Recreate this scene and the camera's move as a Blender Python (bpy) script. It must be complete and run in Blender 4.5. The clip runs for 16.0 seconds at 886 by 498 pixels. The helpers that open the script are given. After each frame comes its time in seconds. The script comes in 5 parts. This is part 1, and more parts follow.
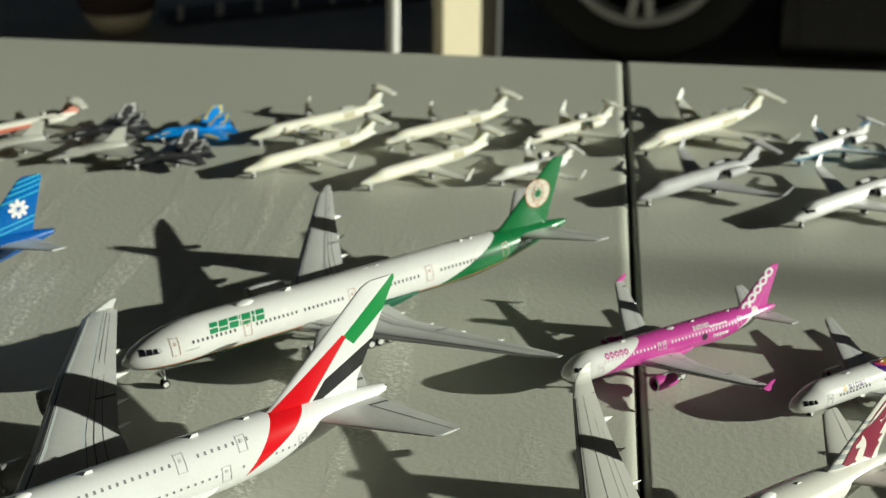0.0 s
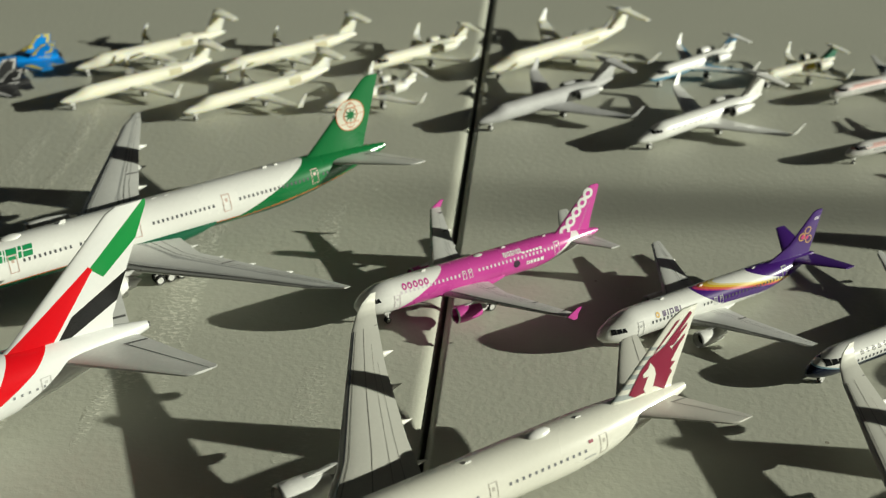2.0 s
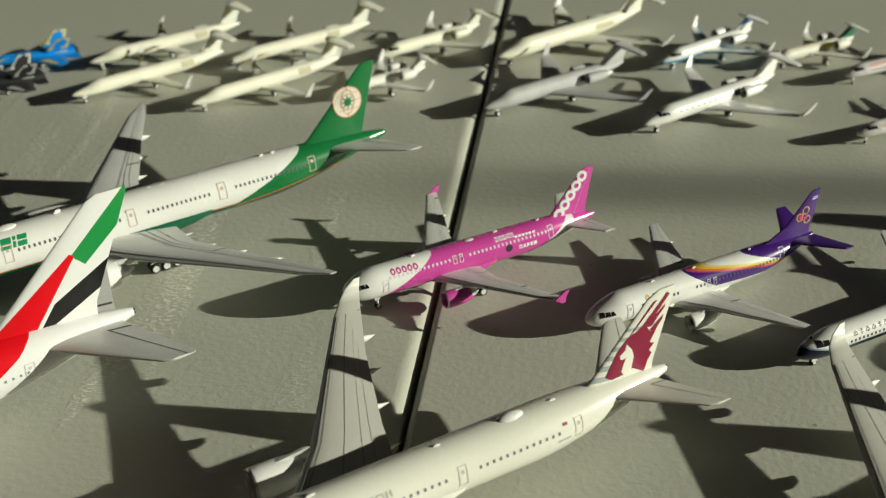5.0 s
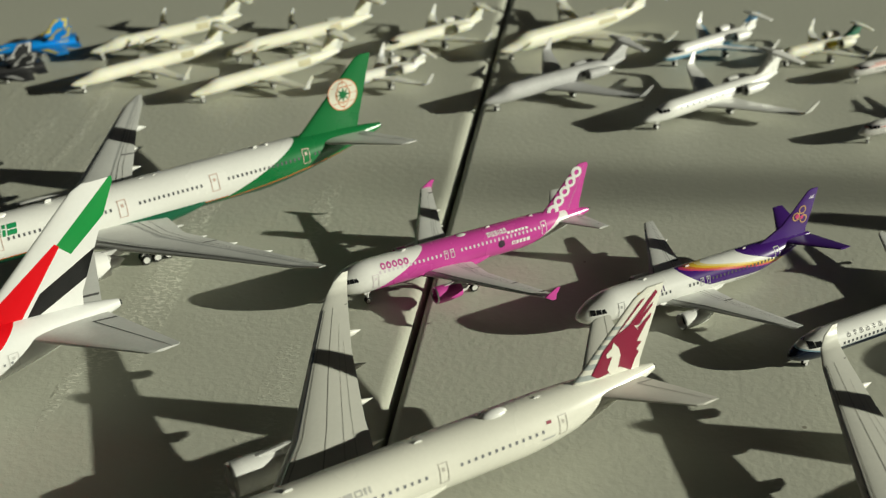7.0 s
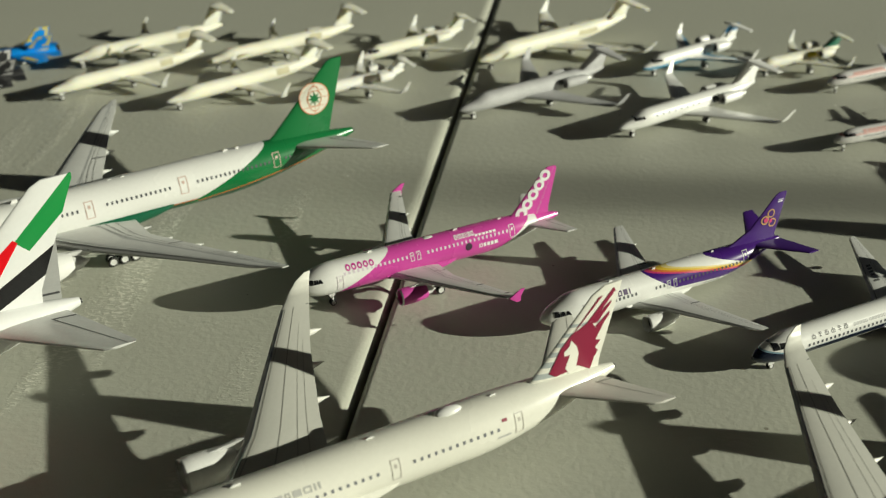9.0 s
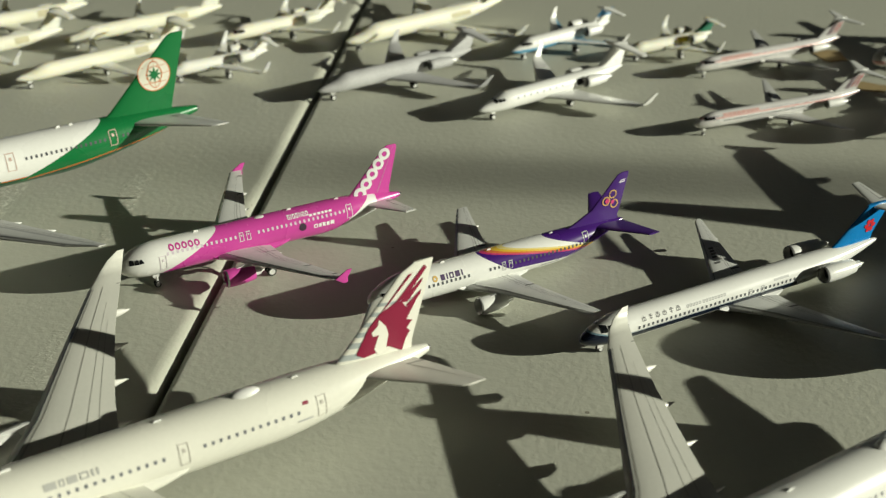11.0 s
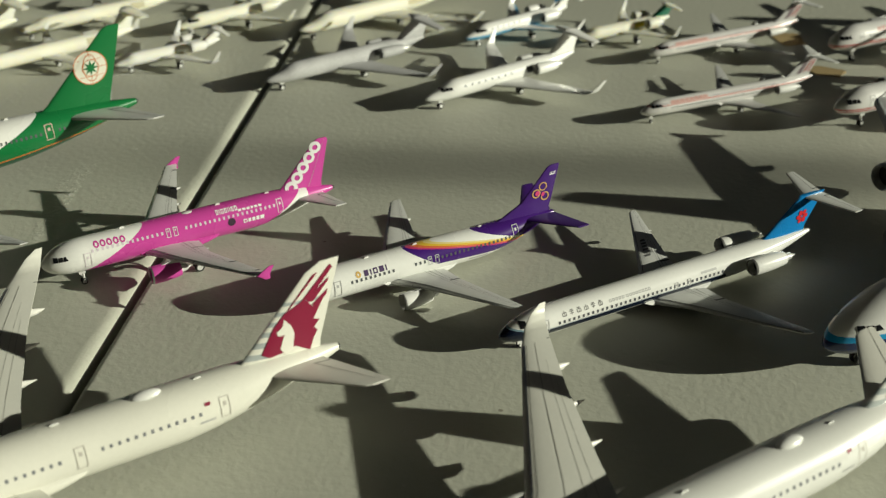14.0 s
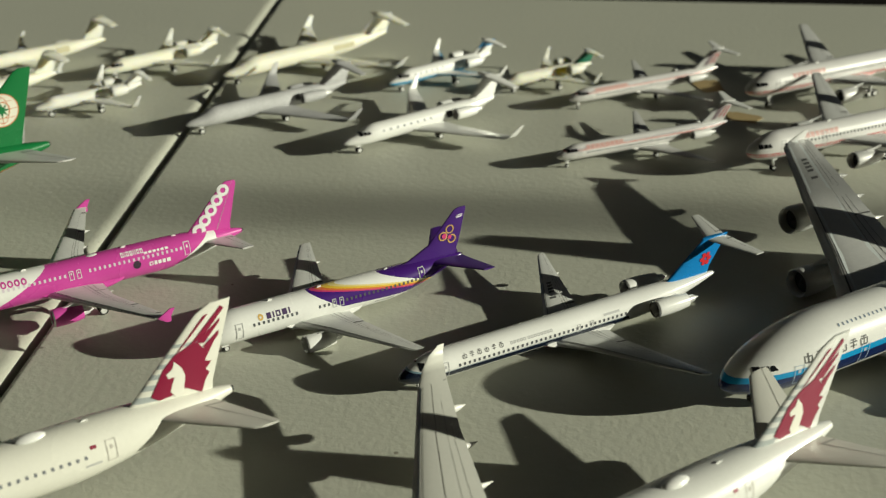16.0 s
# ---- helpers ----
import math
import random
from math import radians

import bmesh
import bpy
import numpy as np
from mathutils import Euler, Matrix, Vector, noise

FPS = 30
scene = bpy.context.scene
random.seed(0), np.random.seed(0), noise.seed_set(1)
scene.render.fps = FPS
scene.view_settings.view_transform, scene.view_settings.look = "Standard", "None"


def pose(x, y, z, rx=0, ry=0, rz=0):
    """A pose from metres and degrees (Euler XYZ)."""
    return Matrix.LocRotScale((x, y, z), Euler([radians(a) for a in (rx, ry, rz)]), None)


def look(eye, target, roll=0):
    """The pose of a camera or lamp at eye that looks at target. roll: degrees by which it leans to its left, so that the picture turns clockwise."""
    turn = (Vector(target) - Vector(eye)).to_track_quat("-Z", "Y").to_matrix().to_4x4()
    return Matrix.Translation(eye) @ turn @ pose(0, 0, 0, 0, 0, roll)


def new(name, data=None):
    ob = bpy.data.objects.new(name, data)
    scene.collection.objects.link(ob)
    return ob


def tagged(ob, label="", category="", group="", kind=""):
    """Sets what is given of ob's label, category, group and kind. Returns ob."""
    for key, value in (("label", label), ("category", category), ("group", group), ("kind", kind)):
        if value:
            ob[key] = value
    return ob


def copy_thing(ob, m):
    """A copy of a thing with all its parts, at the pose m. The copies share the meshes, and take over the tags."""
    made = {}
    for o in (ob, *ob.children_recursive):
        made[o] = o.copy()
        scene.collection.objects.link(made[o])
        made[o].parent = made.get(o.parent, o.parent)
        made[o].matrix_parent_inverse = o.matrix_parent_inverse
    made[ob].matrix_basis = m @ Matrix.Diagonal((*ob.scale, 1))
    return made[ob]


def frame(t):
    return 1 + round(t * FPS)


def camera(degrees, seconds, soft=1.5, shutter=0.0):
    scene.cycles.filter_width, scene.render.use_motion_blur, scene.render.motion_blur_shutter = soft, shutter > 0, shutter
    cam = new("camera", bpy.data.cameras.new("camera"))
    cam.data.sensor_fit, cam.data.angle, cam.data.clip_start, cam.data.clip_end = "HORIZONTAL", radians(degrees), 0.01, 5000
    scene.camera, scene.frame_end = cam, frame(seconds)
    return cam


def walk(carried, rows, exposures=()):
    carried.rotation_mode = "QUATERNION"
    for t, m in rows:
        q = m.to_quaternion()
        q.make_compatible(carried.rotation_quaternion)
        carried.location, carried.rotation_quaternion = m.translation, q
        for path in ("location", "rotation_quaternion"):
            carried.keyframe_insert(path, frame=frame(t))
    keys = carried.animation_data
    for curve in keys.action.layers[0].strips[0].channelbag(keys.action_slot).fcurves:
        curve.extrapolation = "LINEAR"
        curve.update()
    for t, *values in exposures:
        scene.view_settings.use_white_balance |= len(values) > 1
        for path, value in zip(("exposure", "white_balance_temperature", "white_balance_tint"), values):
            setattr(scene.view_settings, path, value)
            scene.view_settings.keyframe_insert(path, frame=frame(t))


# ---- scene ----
cam = camera(38.4, 16.0, soft=1.25)
cam.data.dof.use_dof, cam.data.dof.focus_distance, cam.data.dof.aperture_fstop = True, 0.37, 20.0
PATH = [
    (0, (-0.027, -0.384, 0.247), (-0.224, 1.389, -0.657), 0.2),
    (0.5, (-0.01, -0.375, 0.242), (-0.179, 1.396, -0.672), 0.2),
    (1, (0.004, -0.371, 0.239), (-0.153, 1.394, -0.688), 0.1),
    (1.5, (0.018, -0.36, 0.231), (-0.129, 1.395, -0.717), 0.0),
    (2, (0.03, -0.35, 0.222), (-0.117, 1.393, -0.749), -0.3),
    (2.5, (0.034, -0.349, 0.223), (-0.11, 1.387, -0.758), -0.6),
    (3, (0.039, -0.347, 0.22), (-0.107, 1.385, -0.768), -0.8),
    (3.5, (0.038, -0.345, 0.217), (-0.118, 1.39, -0.765), -1.0),
    (3.7, (0.035, -0.345, 0.216), (-0.134, 1.389, -0.767), -1.3),
    (5.8, (0.063, -0.348, 0.218), (-0.209, 1.378, -0.755), -2.5),
    (6, (0.061, -0.347, 0.217), (-0.21, 1.379, -0.757), -2.3),
    (6.5, (0.059, -0.346, 0.216), (-0.214, 1.378, -0.761), -2.3),
    (7, (0.061, -0.343, 0.215), (-0.209, 1.379, -0.765), -2.2),
    (7.5, (0.063, -0.342, 0.214), (-0.21, 1.385, -0.757), -2.1),
    (8, (0.063, -0.341, 0.206), (-0.218, 1.383, -0.769), -2.1),
    (8.2, (0.064, -0.342, 0.207), (-0.217, 1.385, -0.761), -2.1),
    (10.3, (0.094, -0.343, 0.206), (-0.152, 1.411, -0.723), -1.2),
    (10.5, (0.097, -0.343, 0.209), (-0.129, 1.415, -0.718), -0.9),
    (11, (0.105, -0.329, 0.194), (-0.081, 1.423, -0.752), -0.3),
    (11.5, (0.117, -0.326, 0.193), (-0.037, 1.426, -0.759), -0.0),
    (12, (0.115, -0.326, 0.198), (-0.041, 1.422, -0.762), -0.3),
    (12.5, (0.129, -0.324, 0.204), (-0.03, 1.424, -0.755), -0.5),
    (13, (0.13, -0.328, 0.204), (-0.054, 1.414, -0.762), -1.0),
    (13.5, (0.133, -0.322, 0.201), (-0.068, 1.414, -0.772), -1.3),
    (14, (0.132, -0.321, 0.197), (-0.081, 1.411, -0.781), -1.2),
    (14.5, (0.135, -0.316, 0.195), (-0.072, 1.421, -0.775), -1.0),
    (15, (0.138, -0.319, 0.195), (-0.059, 1.427, -0.761), -0.8),
    (15.5, (0.144, -0.32, 0.195), (-0.031, 1.439, -0.741), -0.5),
    (16, (0.149, -0.32, 0.195), (-0.007, 1.454, -0.716), -0.3),
]
walk(cam, [(t, look(eye, target, roll)) for t, eye, target, roll in PATH],
     exposures=((0.0, 0.14, 6150.0, 11.0), (1.0, 0.10, 6250.0, 11.0), (3.0, 0.02, 6450.0, 10.0), (6.0, 0.0, 6500.0, 10.0), (8.0, -0.06, 6500.0, 10.0), (10.5, 0.11, 6500.0, 10.0), (12.0, 0.03, 6520.0, 10.0), (13.0, 0.01, 6560.0, 10.0), (14.0, -0.02, 6560.0, 10.0), (16.0, 0.02, 6560.0, 10.0)))

# ---------------------------------------------------------------- light
SUN_EL, SUN_AZ = radians(14.9), radians(1.0)      # azimuth from +x towards +y
world = bpy.data.worlds.new("world")
scene.world = world
world.use_nodes = True
wn = world.node_tree.nodes
sky = wn.new("ShaderNodeTexSky")
sky.sky_type, sky.sun_disc = "NISHITA", False
sky.sun_elevation, sky.sun_rotation = SUN_EL, radians(90) - SUN_AZ
wn["Background"].inputs["Strength"].default_value = 0.011
world.node_tree.links.new(sky.outputs[0], wn["Background"].inputs["Color"])
sun = new("sun", bpy.data.lights.new("sun", "SUN"))
sun.data.energy, sun.data.angle, sun.data.color = 5.3, radians(0.55), (0.975, 0.985, 0.80)
sun_dir = Vector((math.cos(SUN_EL) * math.cos(SUN_AZ), math.cos(SUN_EL) * math.sin(SUN_AZ), math.sin(SUN_EL)))
sun.matrix_world = look(sun_dir * 3.0, (0, 0, 0))
scene.view_settings.exposure = 0.0

# ---------------------------------------------------------------- materials
S = 1 / 400.0          # the models' scale


def noise_node(nt, scale, detail=3.0, coord=None):
    n = nt.nodes.new("ShaderNodeTexNoise")
    n.inputs["Scale"].default_value, n.inputs["Detail"].default_value = scale, detail
    if coord is not None:
        nt.links.new(coord, n.inputs["Vector"])
    return n


def math_node(nt, op, a, b=None):
    n = nt.nodes.new("ShaderNodeMath")
    n.operation = op
    for i, v in enumerate((a, b)):
        if v is None:
            continue
        if isinstance(v, (int, float)):
            n.inputs[i].default_value = v
        else:
            nt.links.new(v, n.inputs[i])
    return n.outputs[0]


def mix_colour(nt, fac, a, b):
    n = nt.nodes.new("ShaderNodeMix")
    n.data_type = "RGBA"
    for sock, v in ((n.inputs[0], fac), (n.inputs[6], a), (n.inputs[7], b)):
        if isinstance(v, (int, float)):
            sock.default_value = v
        elif isinstance(v, tuple):
            sock.default_value = (*v[:3], 1)
        else:
            nt.links.new(v, sock)
    return n.outputs[2]


def paint(name, colour, rough=0.32, metal=0.0, layers=(), vary=0.06, grain=900.0, bump=0.02, coat=0.0, sss=0.0):
    """A painted or moulded surface. layers: (colour, conditions), each condition (a, b, c) holding where a*u + b*z > c in the
    aircraft's own metres, or ('o', u, z, r) inside a circle."""
    m = bpy.data.materials.new(name)
    m.use_nodes = True
    nt = m.node_tree
    p = nt.nodes["Principled BSDF"]
    tc = nt.nodes.new("ShaderNodeTexCoord").outputs["Object"]
    base = tuple(colour)
    if layers:
        sep = nt.nodes.new("ShaderNodeSeparateXYZ")
        nt.links.new(tc, sep.inputs[0])
        for col, conds in layers:
            mask = None
            for c in conds:
                if c[0] == "o":
                    du = math_node(nt, "SUBTRACT", sep.outputs[0], c[1] * S)
                    dz = math_node(nt, "SUBTRACT", sep.outputs[2], c[2] * S)
                    d2 = math_node(nt, "ADD", math_node(nt, "MULTIPLY", du, du), math_node(nt, "MULTIPLY", dz, dz))
                    one = math_node(nt, "LESS_THAN", d2, (c[3] * S) ** 2)
                else:
                    lhs = math_node(nt, "ADD", math_node(nt, "MULTIPLY", sep.outputs[0], float(c[0])), math_node(nt, "MULTIPLY", sep.outputs[2], float(c[1])))
                    one = math_node(nt, "GREATER_THAN", lhs, c[2] * S)
                mask = one if mask is None else math_node(nt, "MULTIPLY", mask, one)
            base = mix_colour(nt, mask, base, tuple(col))
    big, fine = noise_node(nt, grain * 0.06, 4.0, tc), noise_node(nt, grain, 3.0, tc)
    v = math_node(nt, "ADD", math_node(nt, "MULTIPLY", big.outputs[0], 0.65), math_node(nt, "MULTIPLY", fine.outputs[0], 0.35))
    ramp = nt.nodes.new("ShaderNodeMapRange")
    ramp.inputs[1].default_value, ramp.inputs[2].default_value = 0.3, 0.7
    ramp.inputs[3].default_value, ramp.inputs[4].default_value = 1 - vary, 1.0 + vary * 0.3
    nt.links.new(v, ramp.inputs[0])
    sc = nt.nodes.new("ShaderNodeVectorMath")
    sc.operation = "SCALE"
    if isinstance(base, tuple):
        sc.inputs[0].default_value = base[:3]
    else:
        nt.links.new(base, sc.inputs[0])
    nt.links.new(ramp.outputs[0], sc.inputs["Scale"])
    nt.links.new(sc.outputs[0], p.inputs["Base Color"])
    rr = nt.nodes.new("ShaderNodeMapRange")
    rr.inputs[3].default_value, rr.inputs[4].default_value = rough * 0.8, min(1.0, rough * 1.25)
    nt.links.new(big.outputs[0], rr.inputs[0])
    nt.links.new(rr.outputs[0], p.inputs["Roughness"])
    p.inputs["Metallic"].default_value = metal
    p.inputs["Coat Weight"].default_value, p.inputs["Coat Roughness"].default_value = coat, 0.15
    if sss:
        p.inputs["Subsurface Weight"].default_value, p.inputs["Subsurface Scale"].default_value = sss, 0.003
        p.inputs["Subsurface Radius"].default_value = (1.0, 0.85, 0.5)
    if bump:
        b = nt.nodes.new("ShaderNodeBump")
        b.inputs["Strength"].default_value, b.inputs["Distance"].default_value = bump, 0.0004
        nt.links.new(fine.outputs[0], b.inputs["Height"])
        nt.links.new(b.outputs[0], p.inputs["Normal"])
    return m


M = {}
WHITE = (0.79, 0.79, 0.765)
M["white"] = paint("white_lacquer", WHITE, 0.28, coat=0.3)
M["silver"] = paint("silver_paint", (0.60, 0.60, 0.585), 0.36, 0.12, vary=0.14)
M["wing"] = paint("wing_grey", (0.69, 0.695, 0.67), 0.34, 0.08, vary=0.14)
M["wing_edge"] = paint("bare_metal_edge", (0.55, 0.55, 0.54), 0.28, 0.7)
M["line"] = paint("panel_line_ink", (0.10, 0.10, 0.10), 0.5)
M["faint"] = paint("faint_grey_ink", (0.42, 0.42, 0.42), 0.5)
M["window"] = paint("window_print", (0.09, 0.095, 0.105), 0.3)
M["glass"] = paint("cockpit_print", (0.012, 0.013, 0.016), 0.15)
M["tyre"] = paint("tyre_rubber", (0.015, 0.015, 0.015), 0.85)
M["hub"] = paint("wheel_hub", (0.62, 0.62, 0.60), 0.4, 0.1)
M["dark"] = paint("engine_dark", (0.03, 0.03, 0.032), 0.45)
M["ivory"] = paint("ivory_resin", (0.83, 0.82, 0.76), 0.45, vary=0.06, grain=1500, bump=0.10, sss=0.3)
M["cream"] = paint("cream_resin", (0.80, 0.785, 0.67), 0.48, vary=0.10, grain=1500, bump=0.12, sss=0.55)
M["cream_dark"] = paint("cream_recess", (0.52, 0.48, 0.32), 0.6, vary=0.2)
M["grey_primer"] = paint("grey_primer", (0.50, 0.50, 0.505), 0.6, vary=0.30, grain=1100, bump=0.14)
M["black_plastic"] = paint("black_plastic", (0.030, 0.030, 0.032), 0.30, coat=0.4)
M["blue_plastic"] = paint("blue_plastic", (0.006, 0.26, 0.78), 0.28, coat=0.3)
M["yellow"] = paint("yellow_paint", (0.75, 0.60, 0.06), 0.35)
M["clear_grey"] = paint("translucent_grey_resin", (0.42, 0.42, 0.37), 0.4, bump=0.1, sss=0.3)


def ink(name, colour, rough=0.35):
    if name not in M:
        M[name] = paint(name, colour, rough)
    return M[name]


# ---------------------------------------------------------------- mesh helpers
def part(name, bm, material, parent, label="", smooth=True):
    me = bpy.data.meshes.new(name)
    bm.normal_update()
    bm.to_mesh(me)
    bm.free()
    for p in me.polygons:
        p.use_smooth = smooth
    if smooth:
        me.set_sharp_from_angle(angle=radians(40))
    for m in (material if isinstance(material, (list, tuple)) else (material,)):
        me.materials.append(m)
    ob = new(name, me)
    ob.parent = parent
    if label:
        ob["label"] = label
    return ob


def ring_mesh(rings, cap0=True, cap1=True, bm=None):
    bm = bm or bmesh.new()
    vs = [[bm.verts.new(p) for p in r] for r in rings]
    n = len(vs[0])
    for a, b in zip(vs, vs[1:]):
        for i in range(n):
            bm.faces.new((a[i], a[(i + 1) % n], b[(i + 1) % n], b[i]))
    if cap0:
        bm.faces.new(vs[0][::-1])
    if cap1:
        bm.faces.new(vs[-1])
    bmesh.ops.recalc_face_normals(bm, faces=bm.faces)
    return bm


def box(bm, x0, x1, y0, y1, z0, z1, bevel=0.0):
    r = bmesh.ops.create_cube(bm, size=1.0, matrix=Matrix.Translation(((x0 + x1) / 2, (y0 + y1) / 2, (z0 + z1) / 2)) @ Matrix.Diagonal((x1 - x0, y1 - y0, z1 - z0, 1)))
    if bevel:
        es = {e for v in r["verts"] for e in v.link_edges}
        bmesh.ops.bevel(bm, geom=list(es), offset=bevel, segments=3, affect="EDGES", profile=0.5)
    return bm


def revolve(profile, axis_u, y, z, n=24, cap0=False, cap1=False, bm=None):
    """profile: (u, r) along the aircraft's own axis."""
    rings = [[(axis_u + u, y + r * math.sin(2 * math.pi * i / n), z + r * math.cos(2 * math.pi * i / n)) for i in range(n)] for u, r in profile]
    return ring_mesh(rings, cap0, cap1, bm)


# ---------------------------------------------------------------- aircraft parts
class Body:
    """A fuselage given in the real aircraft's metres: u aft of the nose, z above the ground."""

    def __init__(self, s, k):
        self.s, self.k = s, k
        self.L, self.w, self.h, self.zb = s["L"], s["w"] / 2, s["h"], s["belly"]
        self.ln, self.lt = s.get("nose", 1.35 * s["h"]), s.get("tail", 2.9 * s["h"])
        self.zn = self.zb + s.get("nose_z", 0.40) * self.h
        self.ze, self.re = self.zb + s.get("cone_z", 0.74) * self.h, s.get("cone_r", 0.07) * self.h

    def lines(self, u):
        zt, zb, w = self.zb + self.h, self.zb, self.w
        if u < self.ln:
            q = max(0.0, min(1.0, u / self.ln))
            f = (1 - (1 - q) ** self.s.get("np", 2.1)) ** 0.62
            brow = self.s.get("brow", 0.0)          # how far the windscreen stands up from a slim nose
            ease = max(0.0, min(1.0, (q - 0.30) / 0.55))
            ease = ease * ease * (3 - 2 * ease)
            f += brow * (0.42 * min(1.0, q / 0.40) ** 0.55 + 0.58 * ease - f)
            w *= 1 - 0.22 * brow * (1 - ease)
            zt = self.zn + (zt - self.zn) * f
            g = (1 - (1 - min(1, q * 1.25)) ** 2.2) ** 0.56
            zb = self.zn - (self.zn - zb) * g
            w *= (1 - (1 - min(1, q * 1.1)) ** 2.2) ** 0.58
        elif u > self.L - self.lt:
            q = (u - (self.L - self.lt)) / self.lt
            zt -= (zt - self.ze - self.re) * q ** 2.4
            zb += (self.ze - self.re - zb) * q ** 1.45
            w += (self.re - w) * q ** 1.9
        return zt, zb, w

    def at(self, u, z, eps=0.0, side=-1):
        """A point on the flank at (u, z)."""
        zt, zb, w = self.lines(u)
        c, h = (zt + zb) / 2, (zt - zb) / 2
        cs = max(-0.999, min(0.999, (z - c) / h))
        sn = math.sqrt(1 - cs * cs)
        k = self.k
        return (u * k, side * (w * sn * k + eps * sn), (c + h * cs) * k + eps * cs)

    def round(self, u, th, eps=0.0):
        """A point at the angle th from the crown, towards the port side."""
        zt, zb, w = self.lines(u)
        c, h = (zt + zb) / 2, (zt - zb) / 2
        k = self.k
        return (u * k, -(w * k + eps) * math.sin(th), c * k + (h * k + eps) * math.cos(th))

    def mesh(self, n=36):
        us = [self.ln * (i / 12) ** 1.9 for i in range(13)]
        mid = int(max(4, (self.L - self.ln - self.lt) / (1.2 * self.h)))
        us += [self.ln + (self.L - self.lt - self.ln) * i / mid for i in range(1, mid + 1)]
        us += [self.L - self.lt + self.lt * i / 14 for i in range(1, 15)]
        us[0] = self.ln * 0.0008
        rings = [[self.round(u, 2 * math.pi * i / n) for i in range(n)] for u in us]
        return ring_mesh(rings)


def decal(name, polys, material, parent, at, eps=0.00006, cuts=1, label=""):
    """Thin print: polygons in (u, z), laid on the surface that at(u, z, eps) gives."""
    bm = bmesh.new()
    for poly in polys:
        f = bm.faces.new([bm.verts.new((p[0], p[1], 0)) for p in poly])
        f.normal_update()
    if cuts:
        bmesh.ops.triangulate(bm, faces=[f for f in bm.faces if len(f.verts) > 4])
        bmesh.ops.subdivide_edges(bm, edges=bm.edges[:], cuts=cuts, use_grid_fill=True)
    for v in bm.verts:
        v.co = at(v.co.x, v.co.y, eps)
    return part(name, bm, material, parent, label)


def rect(u0, u1, z0, z1, slant=0.0):
    return [(u0, z0), (u1, z0 + slant * (u1 - u0)), (u1, z1 + slant * (u1 - u0)), (u0, z1)]


def frame_rects(u0, u1, z0, z1, t):
    return [rect(u0, u1, z0, z0 + t), rect(u0, u1, z1 - t, z1), rect(u0, u0 + t, z0 + t, z1 - t), rect(u1 - t, u1, z0 + t, z1 - t)]


def blob(u, z, r, n=12, sq=1.0):
    return [(u + r * math.cos(2 * math.pi * i / n), z + r * sq * math.sin(2 * math.pi * i / n)) for i in range(n)]


def ringed(u, z, r0, r1, n=14, sq=1.0, a0=0.0, a1=2 * math.pi):
    out = []
    for i in range(n):
        a, b = a0 + (a1 - a0) * i / n, a0 + (a1 - a0) * (i + 1) / n
        out.append([(u + r0 * math.cos(a), z + sq * r0 * math.sin(a)), (u + r1 * math.cos(a), z + sq * r1 * math.sin(a)),
                    (u + r1 * math.cos(b), z + sq * r1 * math.sin(b)), (u + r0 * math.cos(b), z + sq * r0 * math.sin(b))])
    return out


def foil_half(x):
    return 5 * (0.2969 * math.sqrt(x) - 0.126 * x - 0.3516 * x * x + 0.2843 * x ** 3 - 0.1015 * x ** 4)


